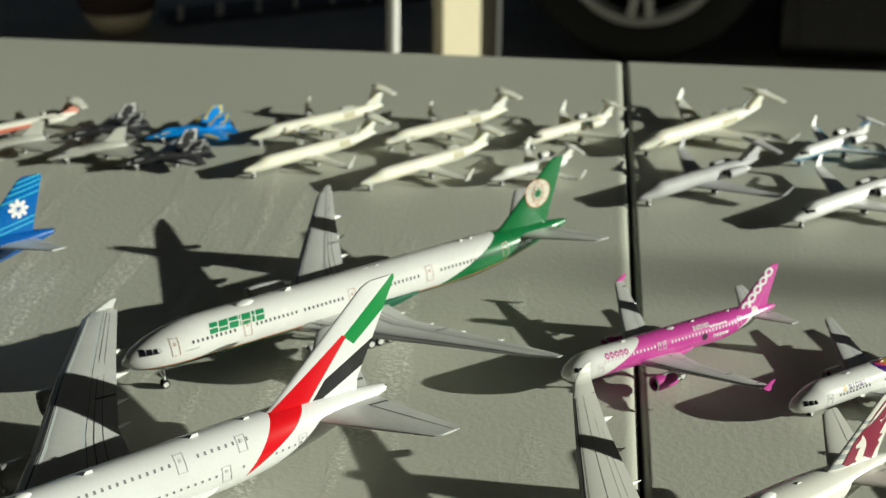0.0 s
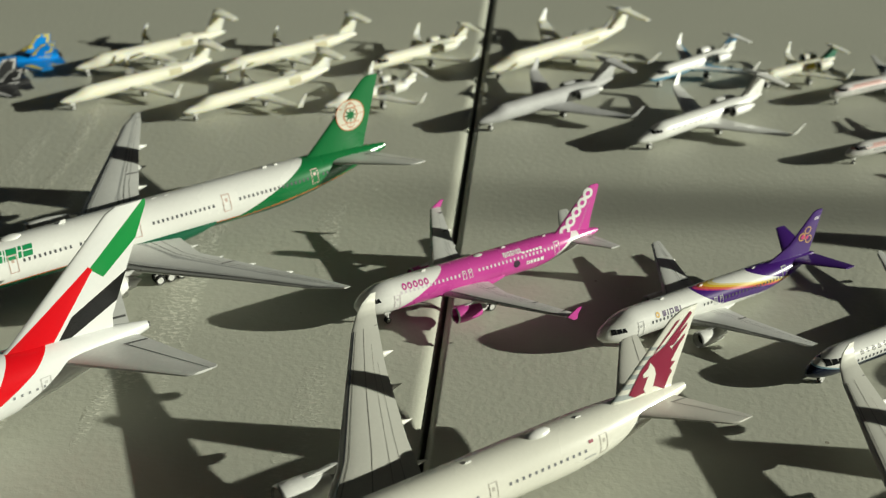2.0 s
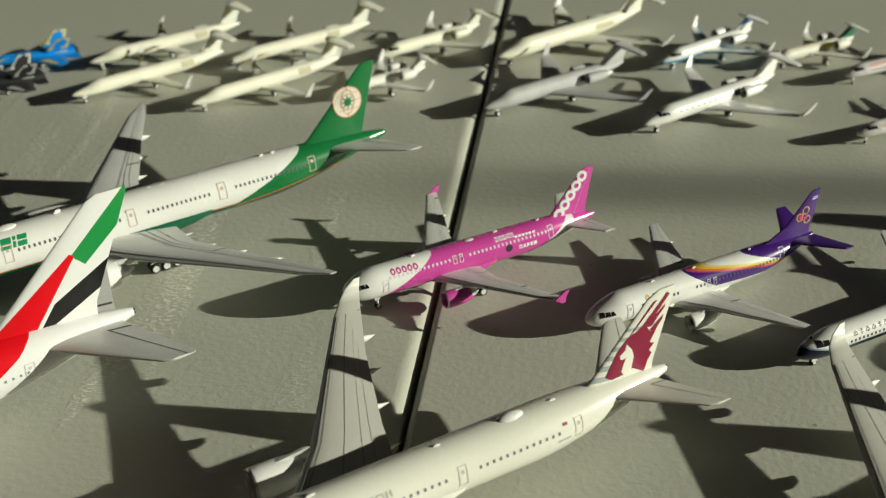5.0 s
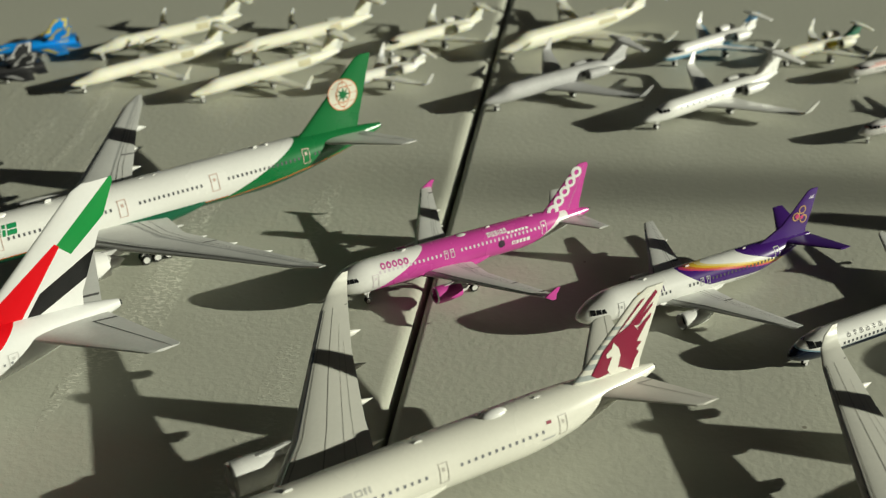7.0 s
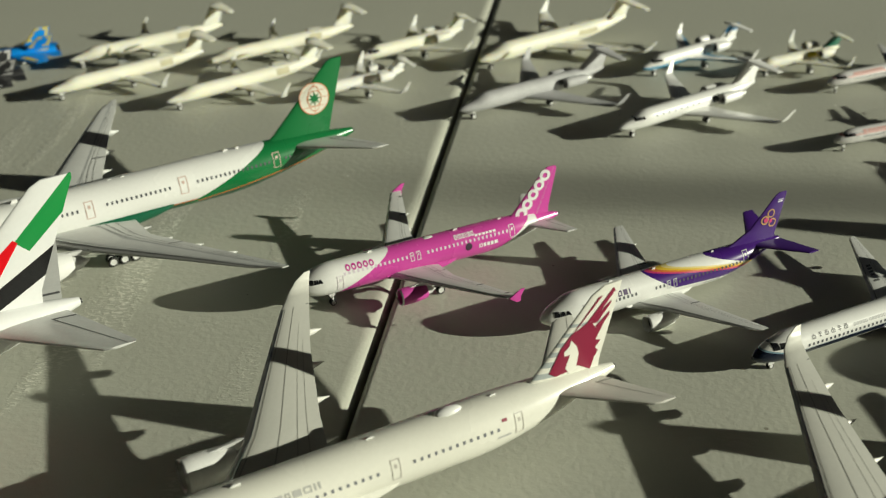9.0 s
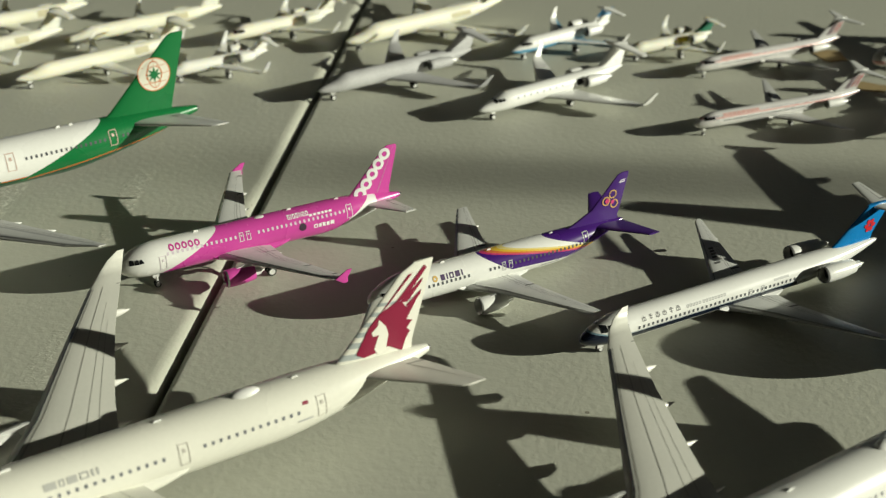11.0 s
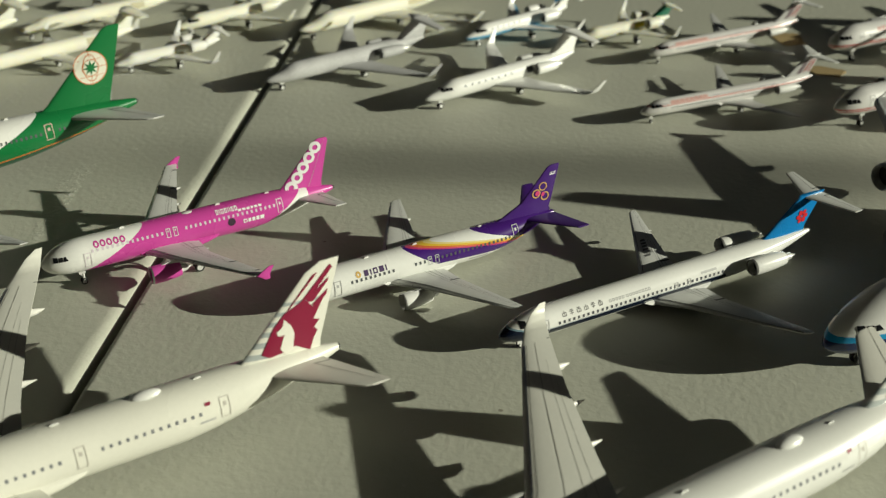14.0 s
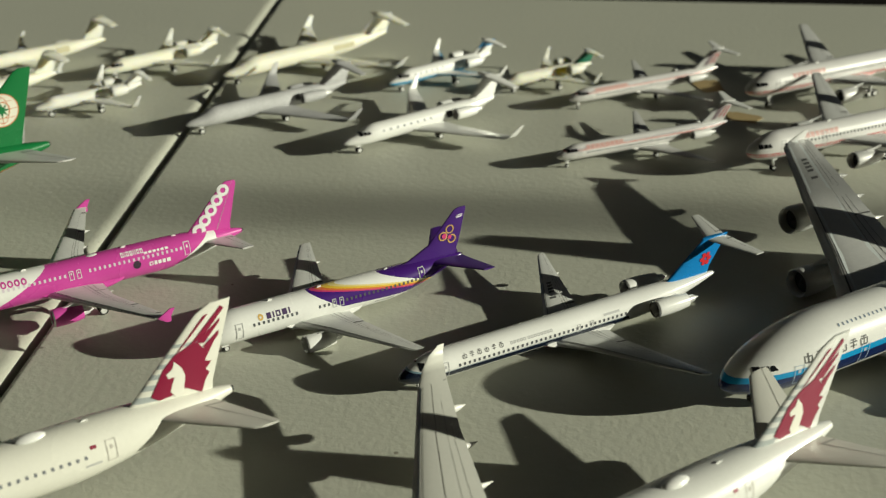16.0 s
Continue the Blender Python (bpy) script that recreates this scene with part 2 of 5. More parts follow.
class Surface:
    """A wing, fin or tailplane. Stations (y, z, u of the leading edge, chord, thickness ratio) in real metres."""

    def __init__(self, stations, k):
        self.st, self.k = stations, k
        self.nrm = []
        for i in range(len(stations)):
            a, b = stations[max(0, i - 1)], stations[min(len(stations) - 1, i + 1)]
            dy, dz = b[0] - a[0], b[1] - a[1]
            d = math.hypot(dy, dz) or 1
            self.nrm.append((-dz / d, dy / d))

    def point(self, f, x, side, eps=0.0):
        """f: along the span in stations, x: fraction of the chord, side: +1 upper, -1 lower."""
        i = min(int(f), len(self.st) - 2)
        t = f - i
        a, b = self.st[i], self.st[i + 1]
        y, z, u, c, tc = [p + (q - p) * t for p, q in zip(a, b)]
        ny, nz = [p + (q - p) * t for p, q in zip(self.nrm[i], self.nrm[i + 1])]
        h = side * (foil_half(x) * tc * c * self.k + eps)
        return ((u + x * c) * self.k, y * self.k + ny * h, z * self.k + nz * h)

    def mesh(self, cuts=3):
        xs = [0, 0.012, 0.05, 0.13, 0.28, 0.5, 0.75, 1.0]
        rings = []
        for i in range(len(self.st) - 1):
            for j in range(cuts):
                rings.append(i + j / cuts)
        rings.append(len(self.st) - 1)
        pts = []
        for f in rings:
            pts.append([self.point(f, x, 1, 0.00008) for x in xs] + [self.point(f, x, -1, 0.00008) for x in xs[:0:-1]])
        return ring_mesh(pts)

    def strip(self, bm, f0, f1, x0, x1, side=1, n=8, x0b=None, x1b=None, eps=0.00013):
        """A thin strip on the skin from f0 to f1 along the span."""
        x0b, x1b = x0 if x0b is None else x0b, x1 if x1b is None else x1b
        row = []
        for i in range(n + 1):
            t = i / n
            f = f0 + (f1 - f0) * t
            row.append((bm.verts.new(self.point(f, x0 + (x0b - x0) * t, side, eps)), bm.verts.new(self.point(f, x1 + (x1b - x1) * t, side, eps))))
        for a, b in zip(row, row[1:]):
            bm.faces.new((a[0], a[1], b[1], b[0]))
        return bm

    def flank(self, u, z, eps, side=1):
        """A point on a fin's flank at (u, z)."""
        st = self.st
        i = 0
        while i < len(st) - 2 and z > st[i + 1][1]:
            i += 1
        t = max(0.0, min(1.0, (z - st[i][1]) / ((st[i + 1][1] - st[i][1]) or 1)))
        a, b = st[i], st[i + 1]
        le, c, tc = a[2] + (b[2] - a[2]) * t, a[3] + (b[3] - a[3]) * t, a[4] + (b[4] - a[4]) * t
        x = max(0.0, min(1.0, (u - le) / c))
        return (u * self.k, -(foil_half(x) * tc * c * self.k + eps + 0.00008), z * self.k)


def wheel_pair(name, parent, u, y, z, r, wid, gap, k):
    """Two wheels on one axle; each a tyre with its hub."""
    for s in (-1, 1):
        c = y + s * gap
        bm = bmesh.new()
        prof = [(-wid / 2, r * 0.62), (-wid / 2, r * 0.9), (-wid / 3, r), (wid / 3, r), (wid / 2, r * 0.9), (wid / 2, r * 0.62)]
        rings = [[((u + q * math.cos(2 * math.pi * i / 16)) * k, (c + p) * k, (z + q * math.sin(2 * math.pi * i / 16)) * k) for i in range(16)] for p, q in prof]
        t = part("wheel", ring_mesh(rings, False, False), M["tyre"], parent)
        prof = [(-wid * 0.48, r * 0.2), (-wid * 0.52, r * 0.66), (wid * 0.52, r * 0.66), (wid * 0.48, r * 0.2)]
        rings = [[((u + q * math.cos(2 * math.pi * i / 14)) * k, (c + p) * k, (z + q * math.sin(2 * math.pi * i / 14)) * k) for i in range(14)] for p, q in prof]
        ob = part("hub", ring_mesh(rings), M["hub"], parent)
        ob.parent = t


def rod(bm, a, b, r, n=10):
    a, b = Vector(a), Vector(b)
    d = (b - a)
    q = d.to_track_quat("Z", "Y").to_matrix().to_4x4()
    bmesh.ops.create_cone(bm, cap_ends=True, segments=n, radius1=r, radius2=r, depth=d.length, matrix=Matrix.Translation((a + b) / 2) @ q)
    return bm


def gear(thing, k, u, y, top, r, wid, bogies=1, nose=False):
    g = rod(bmesh.new(), (u * k, y * k, r * k), (u * k, y * k, top * k), 0.22 * k if not nose else 0.16 * k)
    if not nose:
        rod(g, (u * k, y * k, (r + 0.6) * k), ((u + 0.1) * k, y * 0.55 * k, top * k), 0.12 * k, 8)
        box(g, (u - 0.75 * bogies + 0.3) * k, (u + 0.75 * bogies - 0.3) * k, (y - 0.12) * k, (y + 0.12) * k, (r - 0.12) * k, (r + 0.12) * k)
        box(g, (u - 0.6) * k, (u + 0.6) * k, (y * 1.02 + 0.35) * k, (y * 1.02 + 0.42) * k, (r * 1.4) * k, top * k)
    else:
        rod(g, (u * k, y * k, (r + 0.5) * k), ((u - 0.9) * k, y * k, top * k), 0.09 * k, 8)
        for s in (-1, 1):
            box(g, (u - 0.55) * k, (u + 0.25) * k, (y + s * 0.36 - 0.04) * k, (y + s * 0.36 + 0.04) * k, (top - min(0.75, 0.3 * top)) * k, (top + 0.1) * k)
        rod(g, (u * k, (y - wid * 1.1) * k, r * k), (u * k, (y + wid * 1.1) * k, r * k), 0.12 * k, 8)
    ob = part("nose_gear" if nose else "main_gear", g, M["hub"], thing, "", False)
    n = bogies
    for i in range(n):
        wheel_pair("wheel", ob, u + (i - (n - 1) / 2) * r * 2.25, y, r, r, wid, wid * (0.75 if nose else 0.95), k)


def engine(thing, k, u, y, z, length, r, material, wing_z=None, wing_u=None, lip=None, label="", pylon_mat=None):
    """A nacelle with its lip, fan, exhaust and pylon."""
    n = 28
    L_, R_ = length * k, r * k
    outer = [(0.0, 0.90), (0.015, 0.945), (0.06, 0.985), (0.18, 1.0), (0.40, 0.99), (0.62, 0.92), (0.80, 0.80)]
    prof = [(a * L_, b * R_) for a, b in outer]
    inner = [(0.80 * L_, 0.74 * R_), (0.70 * L_, 0.70 * R_)]
    pre = [(0.16 * L_, 0.74 * R_), (0.05 * L_, 0.79 * R_), (0.012 * L_, 0.84 * R_)]
    bm = revolve(pre + prof + inner, u * k, y * k, z * k, n)
    e = part("engine", bm, material, thing, label)
    lipm = revolve([(0.03 * L_, 0.81 * R_), (0.008 * L_, 0.85 * R_), (-0.003 * L_, 0.90 * R_), (0.012 * L_, 0.948 * R_), (0.045 * L_, 0.982 * R_)], u * k, y * k, z * k, n)
    part("intake_lip", lipm, lip or M["wing_edge"], e, "bright metal intake lip")
    part("fan", revolve([(0.17 * L_, 0.74 * R_), (0.16 * L_, 0.25 * R_), (0.08 * L_, 0.03 * R_)], u * k, y * k, z * k, n), M["dark"], e, "dark fan disc")
    part("exhaust_core", revolve([(0.70 * L_, 0.70 * R_), (0.78 * L_, 0.52 * R_), (0.98 * L_, 0.40 * R_), (0.985 * L_, 0.30 * R_), (1.10 * L_, 0.04 * R_)], u * k, y * k, z * k, 20, False, True), M["silver"], e, "grey exhaust cone")
    if wing_z is not None:
        a = [((u + 0.22 * length) * k, (z + r * 0.9) * k), ((u + 0.85 * length) * k, (wing_z + 0.25) * k), ((wing_u + 2.2) * k, (wing_z - 0.1) * k), ((u + 1.05 * length) * k, (z + r * 0.35) * k), ((u + 0.8 * length) * k, (z + r * 0.6) * k)]
        rings = [[(p, y * k - s * 0.16 * k, q) for p, q in a] for s in (1, -1)]
        part("pylon", ring_mesh(rings), pylon_mat or M["silver"], e, "", False)
    return e


def fairing(bm, k, u0, u1, y, z, r, n=10):
    """A flap-track fairing: a slim pod."""
    prof = [(0.0, 0.15), (0.12, 0.7), (0.35, 1.0), (0.7, 0.72), (1.0, 0.06)]
    rings = [[((u0 + (u1 - u0) * a) * k, (y + r * b * math.sin(2 * math.pi * i / n)) * k, (z - 0.12 * (1 - a) + 1.25 * r * b * math.cos(2 * math.pi * i / n)) * k) for i in range(n)] for a, b in prof]
    return ring_mesh(rings, bm=bm)


def lerp_station(st, y):
    for a, b in zip(st, st[1:]):
        if a[0] <= y <= b[0]:
            t = (y - a[0]) / ((b[0] - a[0]) or 1)
            return [p + (q - p) * t for p, q in zip(a, b)], t
    return list(st[-1]), 1.0


def aircraft(name, s, label, category="model aircraft", group=""):
    """Builds one die-cast aircraft at the origin, nose at u = 0, pointing to -x."""
    k = S * s.get("k", 1.0)
    low = s.get("low", 0.0)          # how far the body sits lower on its legs
    thing = tagged(new(name), label, category, group)
    b = Body(s, k)
    mat = s["paint"]
    fus = part("fuselage", b.mesh(), mat, thing, s.get("fus_label", ""))
    zc = s["belly"] + s["h"] / 2
    lw = s.get("line_w", 0.16)
    # cabin windows, both flanks
    for side in (-1, 1):
        for (z, u0, u1, step, ww, wh, gaps) in s.get("windows", ()):
            polys, u = [], u0
            while u < u1:
                if not any(g0 < u < g1 for g0, g1 in gaps):
                    polys.append(rect(u, u + ww, z, z + wh))
                u += step
            tagged(decal("cabin_glazing", polys, s.get("win_mat", M["window"]), fus, lambda uu, zz, e, side=side: b.at(uu, zz, e, side), cuts=0), kind="stuff")
        for (u, z, wd, hd) in s.get("doors", ()):
            d_ = decal("door", frame_rects(u, u + wd, z, z + hd, lw * 0.8), s.get("door_mat", M["faint"]), fus, lambda uu, zz, e, side=side: b.at(uu, zz, e, side), cuts=3, eps=0.00010)
            h_ = decal("handle", [rect(u + wd * 0.35, u + wd * 0.65, z + hd * 0.6, z + hd * 0.78)], s.get("door_mat", M["faint"]), fus, lambda uu, zz, e, side=side: b.at(uu, zz, e, side), cuts=1)
        cp = s.get("cockpit")
        if cp:
            for pane in cp:
                decal("cockpit_window", [pane], M["glass"], fus, lambda uu, zz, e, side=side: b.at(uu, zz, e, side), cuts=3)
    for polys, m, nm in s.get("prints", ()):
        loose, ring = [], []
        for poly in polys:
            (ring if len(polys) > 8 and "loop" in nm else loose).append(poly)
        for poly in loose:
            decal(nm, [poly], m, fus, b.at, cuts=2)
        if ring:
            decal(nm, ring, m, fus, b.at, cuts=1)
    # crown: aerials and domes
    for (u, hh, ln) in s.get("aerials", ()):
        zt = b.lines(u)[0]
        rings = [[((u + a * ln) * k, sgn * 0.05 * k, (zt - 0.1 + 0.62 * hh * c) * k) for a, sgn in ((0.0 + 0.35 * c, -1), (1.0, -1), (1.0, 1), (0.0 + 0.35 * c, 1))] for c in (0, 1)]
        part("aerial", ring_mesh(rings), M["white"], fus, "", False)
    for (u, ln, wd, hh) in s.get("domes", ()):
        zt = b.lines(u)[0]
        bm = bmesh.new()
        bmesh.ops.create_uvsphere(bm, u_segments=20, v_segments=10, radius=1.0, matrix=Matrix.Translation((u * k, 0, (zt - 0.1) * k)) @ Matrix.Diagonal((ln * k, wd * k, hh * k, 1)))
        part("aerial_dome", bm, mat if s.get("dome_own") else M["white"], fus, "smooth white aerial fairing")
    # belly fairing under the wing root
    if "fairing" in s:
        u0, u1, wd, zl, zh = s["fairing"]
        rings = []
        for i in range(11):
            q = i / 10
            f = max(0.02, math.sin(math.pi * q) ** 0.45)
            hw, hz = wd * (0.72 + 0.28 * f), (zh - zl) * f
            rings.append([((u0 + (u1 - u0) * q) * k, hw * math.copysign(abs(math.sin(2 * math.pi * j / 20)) ** 0.75, math.sin(2 * math.pi * j / 20)) * k,
                           (zh - hz * 0.5 + hz * 0.5 * math.cos(2 * math.pi * j / 20)) * k) for j in range(20)])
        part("belly_fairing", ring_mesh(rings), s.get("fairing_mat", mat), fus)
    # wings
    wm = s.get("wing_mat", M["wing"])
    for side in (1, -1):
        st = [(side * y, z, u, c, tc) for y, z, u, c, tc in s["wing"]]
        sf = Surface(st, k)
        sgn = side          # which face of the loft looks up
        w = part("wing", sf.mesh(), wm, thing)
        nst = s.get("wing_flat", len(st) - 1)        # last station of the flat wing
        if side == 1 and "wing_marks" in s:
            f0, step, count, x0, x1 = s["wing_marks"]
            bm = bmesh.new()
            for i in range(count):
                if i != 1:
                    sf.strip(bm, f0 + i * step, f0 + (i + 0.62) * step, x0, x1, side, 1)
            part("registration_bar", bm, M["line"], w)
        if s.get("wing_lines", True):
            lm = s.get("line_mat", M["line"])
            runs = [(0.05, nst - 0.02, 0.10, 0.114, 10, 0.13, 0.152), (0.12, nst - 0.55, 0.70, 0.710, 10, None, None), (0.12, nst - 0.62, 0.80, 0.807, 10, None, None), (0.10, nst - 0.1, 0.62, 0.626, 10, None, None)]
            runs += [(f, f + 0.026, 0.70, 0.99, 1, None, None) for f in (0.12, nst * 0.5, nst - 0.55, nst - 0.15)]
            runs += [(f, f + 0.016, 0.01, 0.11, 1, None, None) for f in (0.45, nst * 0.4, nst - 0.8, nst - 0.45)]
            if s.get("engraved"):          # a few long engraved lines and a joint at the upturned tip
                runs = [(0.05, nst - 0.02, 0.095, 0.107, 12, 0.10, 0.118), (0.05, nst - 0.02, 0.150, 0.160, 12, 0.17, 0.186), (0.05, nst - 0.02, 0.50, 0.509, 12, 0.46, 0.474), (0.4, nst - 0.4, 0.70, 0.706, 10, None, None), (0.4, nst - 0.8, 0.82, 0.826, 10, None, None), (nst - 0.02, nst + 0.01, 0.05, 0.98, 1, None, None)]
            for f0, f1, x0, x1, n_, x0b, x1b in runs:
                part("panel_line", sf.strip(bmesh.new(), f0, f1, x0, x1, sgn, n_, x0b, x1b), lm, w)
            bm = bmesh.new()
            sf.strip(bm, 0.02, nst - 0.01, 0.0, 0.085, sgn, 10, 0.0, 0.12, 0.00016)
            part("slat", bm, M["wing_edge"], w, "bare metal leading edge")
            if s.get("wing_box"):
                bm = bmesh.new()
                x0, x1 = s["wing_box"]
                sf.strip(bm, 0.3, nst - 0.12, x0, x1, sgn, 10, x0 + 0.04, x1 - 0.03, 0.00011)
                part("wing_panel", bm, s.get("box_mat", M["faint"]), w)
        for yy in s.get("tracks", ()):
            (a_, t_) = lerp_station(s["wing"], yy)
            _, z_, u_, c_, tc_ = a_
            bm = fairing(bmesh.new(), k, u_ + c_ * 0.55, u_ + c_ * 1.0 + s.get("track_over", 1.3), side * yy, z_ - 0.35, s.get("track_r", 0.42))
            part("flap_fairing", bm, s.get("track_mat", wm), w)
        if "winglet" in s:
            ob = part("winglet", Surface([(side * y, z, u, c, tc) for y, z, u, c, tc in s["winglet"]], k).mesh(), s.get("winglet_mat", wm), w)
        for e in s.get("engines", ()):
            (a_, _) = lerp_station(s["wing"], e["y"])
            engine(thing, k, e["u"], side * e["y"], e["z"], e["l"], e["r"], e["mat"], a_[1], a_[2], lip=e.get("lip"), label=e.get("label", ""), pylon_mat=e.get("pylon"))
        for e in s.get("rear_engines", ()):
            if side in e.get("sides", (1, -1)):
                en = engine(thing, k, e["u"], side * e["y"], e["z"], e["l"], e["r"], e["mat"], lip=e.get("lip"), label=e.get("label", ""))
                bm = bmesh.new()
                box(bm, (e["u"] + e["l"] * 0.25) * k, (e["u"] + e["l"] * 0.75) * k, side * (e["y"] - e["r"] * 0.8) * k, side * (s["w"] * 0.3) * k, (e["z"] - 0.18) * k, (e["z"] + 0.18) * k, 0.0)
                bmesh.ops.recalc_face_normals(bm, faces=bm.faces)
                part("pylon", bm, e.get("pylon", mat), en, "", False)
        if "stab" in s:
            ss = Surface([(side * y, z, u, c, tc) for y, z, u, c, tc in s["stab"]], k)
            h = part("tailplane", ss.mesh(), s.get("stab_mat", wm), thing)
            if s.get("stab_lines", True):
                for f0, f1, x0, x1 in ((0.15, len(s["stab"]) - 1.06, 0.68, 0.70), (0.15, 0.18, 0.68, 0.98)):
                    part("panel_line", ss.strip(bmesh.new(), f0, f1, x0, x1, sgn, 6), s.get("line_mat", M["line"]), h)
        for (u, y, top, r, wid, bog) in s.get("mains", ()):
            gear(thing, k, u, side * y, max(top - low, r * 1.3), r, wid, bog)
    u, top, r, wid = s["nosegear"]
    gear(thing, k, u, 0.0, max(top - low, r * 1.3), r, wid, 1, True)
    # fin
    fs = Surface([(0.0, z, u, c, tc) for z, u, c, tc in s["fin"]], k)
    fin = part("fin", fs.mesh(4), s.get("fin_mat", mat), thing, s.get("fin_label", ""))
    for i, (polys, m, nm) in enumerate(s.get("emblems", ())):
        decal(nm, polys, m, fin, fs.flank, cuts=3 if len(polys) < 8 else 1, eps=0.00014 + 0.00005 * i)
    if s.get("fin_line", True):
        bm = bmesh.new()
        fs.strip(bm, 0.25, len(s["fin"]) - 1.1, 0.70, 0.712, 1, 8)
        part("rudder_line", bm, s.get("fin_line_mat", M["faint"]), fin)
    ze, re = b.ze * k, b.re * k
    part("tail_exhaust", revolve([(0.0, re * 0.7), (0.25 * k, re * 0.6)], b.L * k, 0, ze, 12, True, True), M["dark"], fus)
    for c in thing.children:
        if "gear" not in c.name:
            c.location.z = -low * k
    return thing


def put(thing, x, y, heading, z=0.0):
    """Stands a model with its nose over (x, y), its tail pointing along the heading."""
    thing.matrix_basis = pose(x, y, z, 0, 0, heading)
    return thing


def put_tail(thing, x, y, heading, length):
    """The same, by the place of the tail cone."""
    a = radians(heading)
    return put(thing, x - length * math.cos(a), y - length * math.sin(a), heading)

# ---------------------------------------------------------------- the table and the yard behind it
def map_range(nt, v, a, b, c=0.0, d=1.0):
    n = nt.nodes.new("ShaderNodeMapRange")
    for i, x in enumerate((a, b, c, d)):
        n.inputs[i + 1].default_value = x
    nt.links.new(v, n.inputs[0])
    return n.outputs[0]


def table_plastic():
    """Pebbled moulded plastic with pitted scuff streaks on the older half."""
    m = bpy.data.materials.new("moulded_table_plastic")
    m.use_nodes = True
    nt = m.node_tree
    p = nt.nodes["Principled BSDF"]
    tc = nt.nodes.new("ShaderNodeTexCoord").outputs["Object"]
    big, mid, fine = noise_node(nt, 7.0, 3.0, tc), noise_node(nt, 430.0, 2.0, tc), noise_node(nt, 1100.0, 2.0, tc)
    c = mix_colour(nt, big.outputs[0], (0.49, 0.495, 0.42), (0.555, 0.56, 0.475))
    c = mix_colour(nt, math_node(nt, "MULTIPLY", mid.outputs[0], 0.14), c, (0.44, 0.44, 0.38))
    p.inputs["Roughness"].default_value = 0.48
    sep = nt.nodes.new("ShaderNodeSeparateXYZ")
    nt.links.new(tc, sep.inputs[0])
    half = math_node(nt, "MULTIPLY", map_range(nt, sep.outputs[0], -0.015, -0.06), map_range(nt, sep.outputs[1], 0.22, 0.16))
    mp = nt.nodes.new("ShaderNodeMapping")
    mp.inputs["Rotation"].default_value = (0, 0, radians(3))
    mp.inputs["Scale"].default_value = (44.0, 5.0, 1.0)
    mp.inputs["Location"].default_value = (3.1, 0.6, 0.0)
    nt.links.new(tc, mp.inputs["Vector"])
    streak = noise_node(nt, 1.0, 2.0, mp.outputs[0])
    mp2 = nt.nodes.new("ShaderNodeMapping")
    mp2.inputs["Rotation"].default_value = (0, 0, radians(-25))
    mp2.inputs["Scale"].default_value = (420.0, 900.0, 1.0)
    nt.links.new(tc, mp2.inputs["Vector"])
    pits = noise_node(nt, 1.0, 2.0, mp2.outputs[0])
    scuff = math_node(nt, "MULTIPLY", map_range(nt, streak.outputs[0], 0.55, 0.63), map_range(nt, pits.outputs[0], 0.50, 0.58))
    scuff = math_node(nt, "MULTIPLY", scuff, half)
    c = mix_colour(nt, math_node(nt, "MULTIPLY", scuff, 0.85), c, (0.76, 0.75, 0.66))
    # sparse dark and pale specks
    for scale, lim, off, col in ((38.0, 0.025, 0.0, (0.16, 0.14, 0.10)), (34.0, 0.022, 0.37, (0.80, 0.79, 0.72)), (90.0, 0.035, 0.71, (0.36, 0.35, 0.29)), (75.0, 0.030, 0.19, (0.66, 0.65, 0.57))):
        mp3 = nt.nodes.new("ShaderNodeMapping")
        mp3.inputs["Location"].default_value = (off, off, 0)
        nt.links.new(tc, mp3.inputs["Vector"])
        vor = nt.nodes.new("ShaderNodeTexVoronoi")
        vor.inputs["Scale"].default_value = scale
        nt.links.new(mp3.outputs[0], vor.inputs["Vector"])
        c = mix_colour(nt, math_node(nt, "MULTIPLY", math_node(nt, "LESS_THAN", vor.outputs["Distance"], lim), 0.7), c, col)
    nt.links.new(c, p.inputs["Base Color"])
    b = nt.nodes.new("ShaderNodeBump")
    b.inputs["Strength"].default_value, b.inputs["Distance"].default_value = 0.15, 0.0008
    slow = noise_node(nt, 16.0, 1.0, tc)
    h = math_node(nt, "ADD", math_node(nt, "MULTIPLY", mid.outputs[0], 1.15), math_node(nt, "MULTIPLY", fine.outputs[0], 0.22))
    h = math_node(nt, "ADD", h, math_node(nt, "MULTIPLY", scuff, 4.0))
    h = math_node(nt, "ADD", h, math_node(nt, "MULTIPLY", slow.outputs[0], 0.6))
    nt.links.new(h, b.inputs["Height"])
    nt.links.new(b.outputs[0], p.inputs["Normal"])
    return m


M["table"] = table_plastic()
M["concrete"] = paint("yard_concrete", (0.42, 0.39, 0.33), 0.85, vary=0.3, grain=60.0, bump=0.2)
TOP, FRONT, BACK, HALF = 0.0, -0.37, 0.374, 0.915
table = tagged(new("folding_table"), "grey-green plastic folding table with a centre seam", "table")
END = [(FRONT, -0.012), (FRONT + 0.0016, -0.0066), (FRONT + 0.0055, -0.0018), (FRONT + 0.012, 0.0), (FRONT + 0.0125, 0.0), (BACK - 0.0125, 0.0), (BACK - 0.012, 0.0), (BACK - 0.0055, -0.0018), (BACK - 0.0016, -0.0066), (BACK, -0.012)]
OUT = [(HALF, -0.045), (HALF, -0.012), (HALF - 0.0035, -0.0035), (HALF - 0.012, 0.0), (HALF - 0.0125, 0.0)]
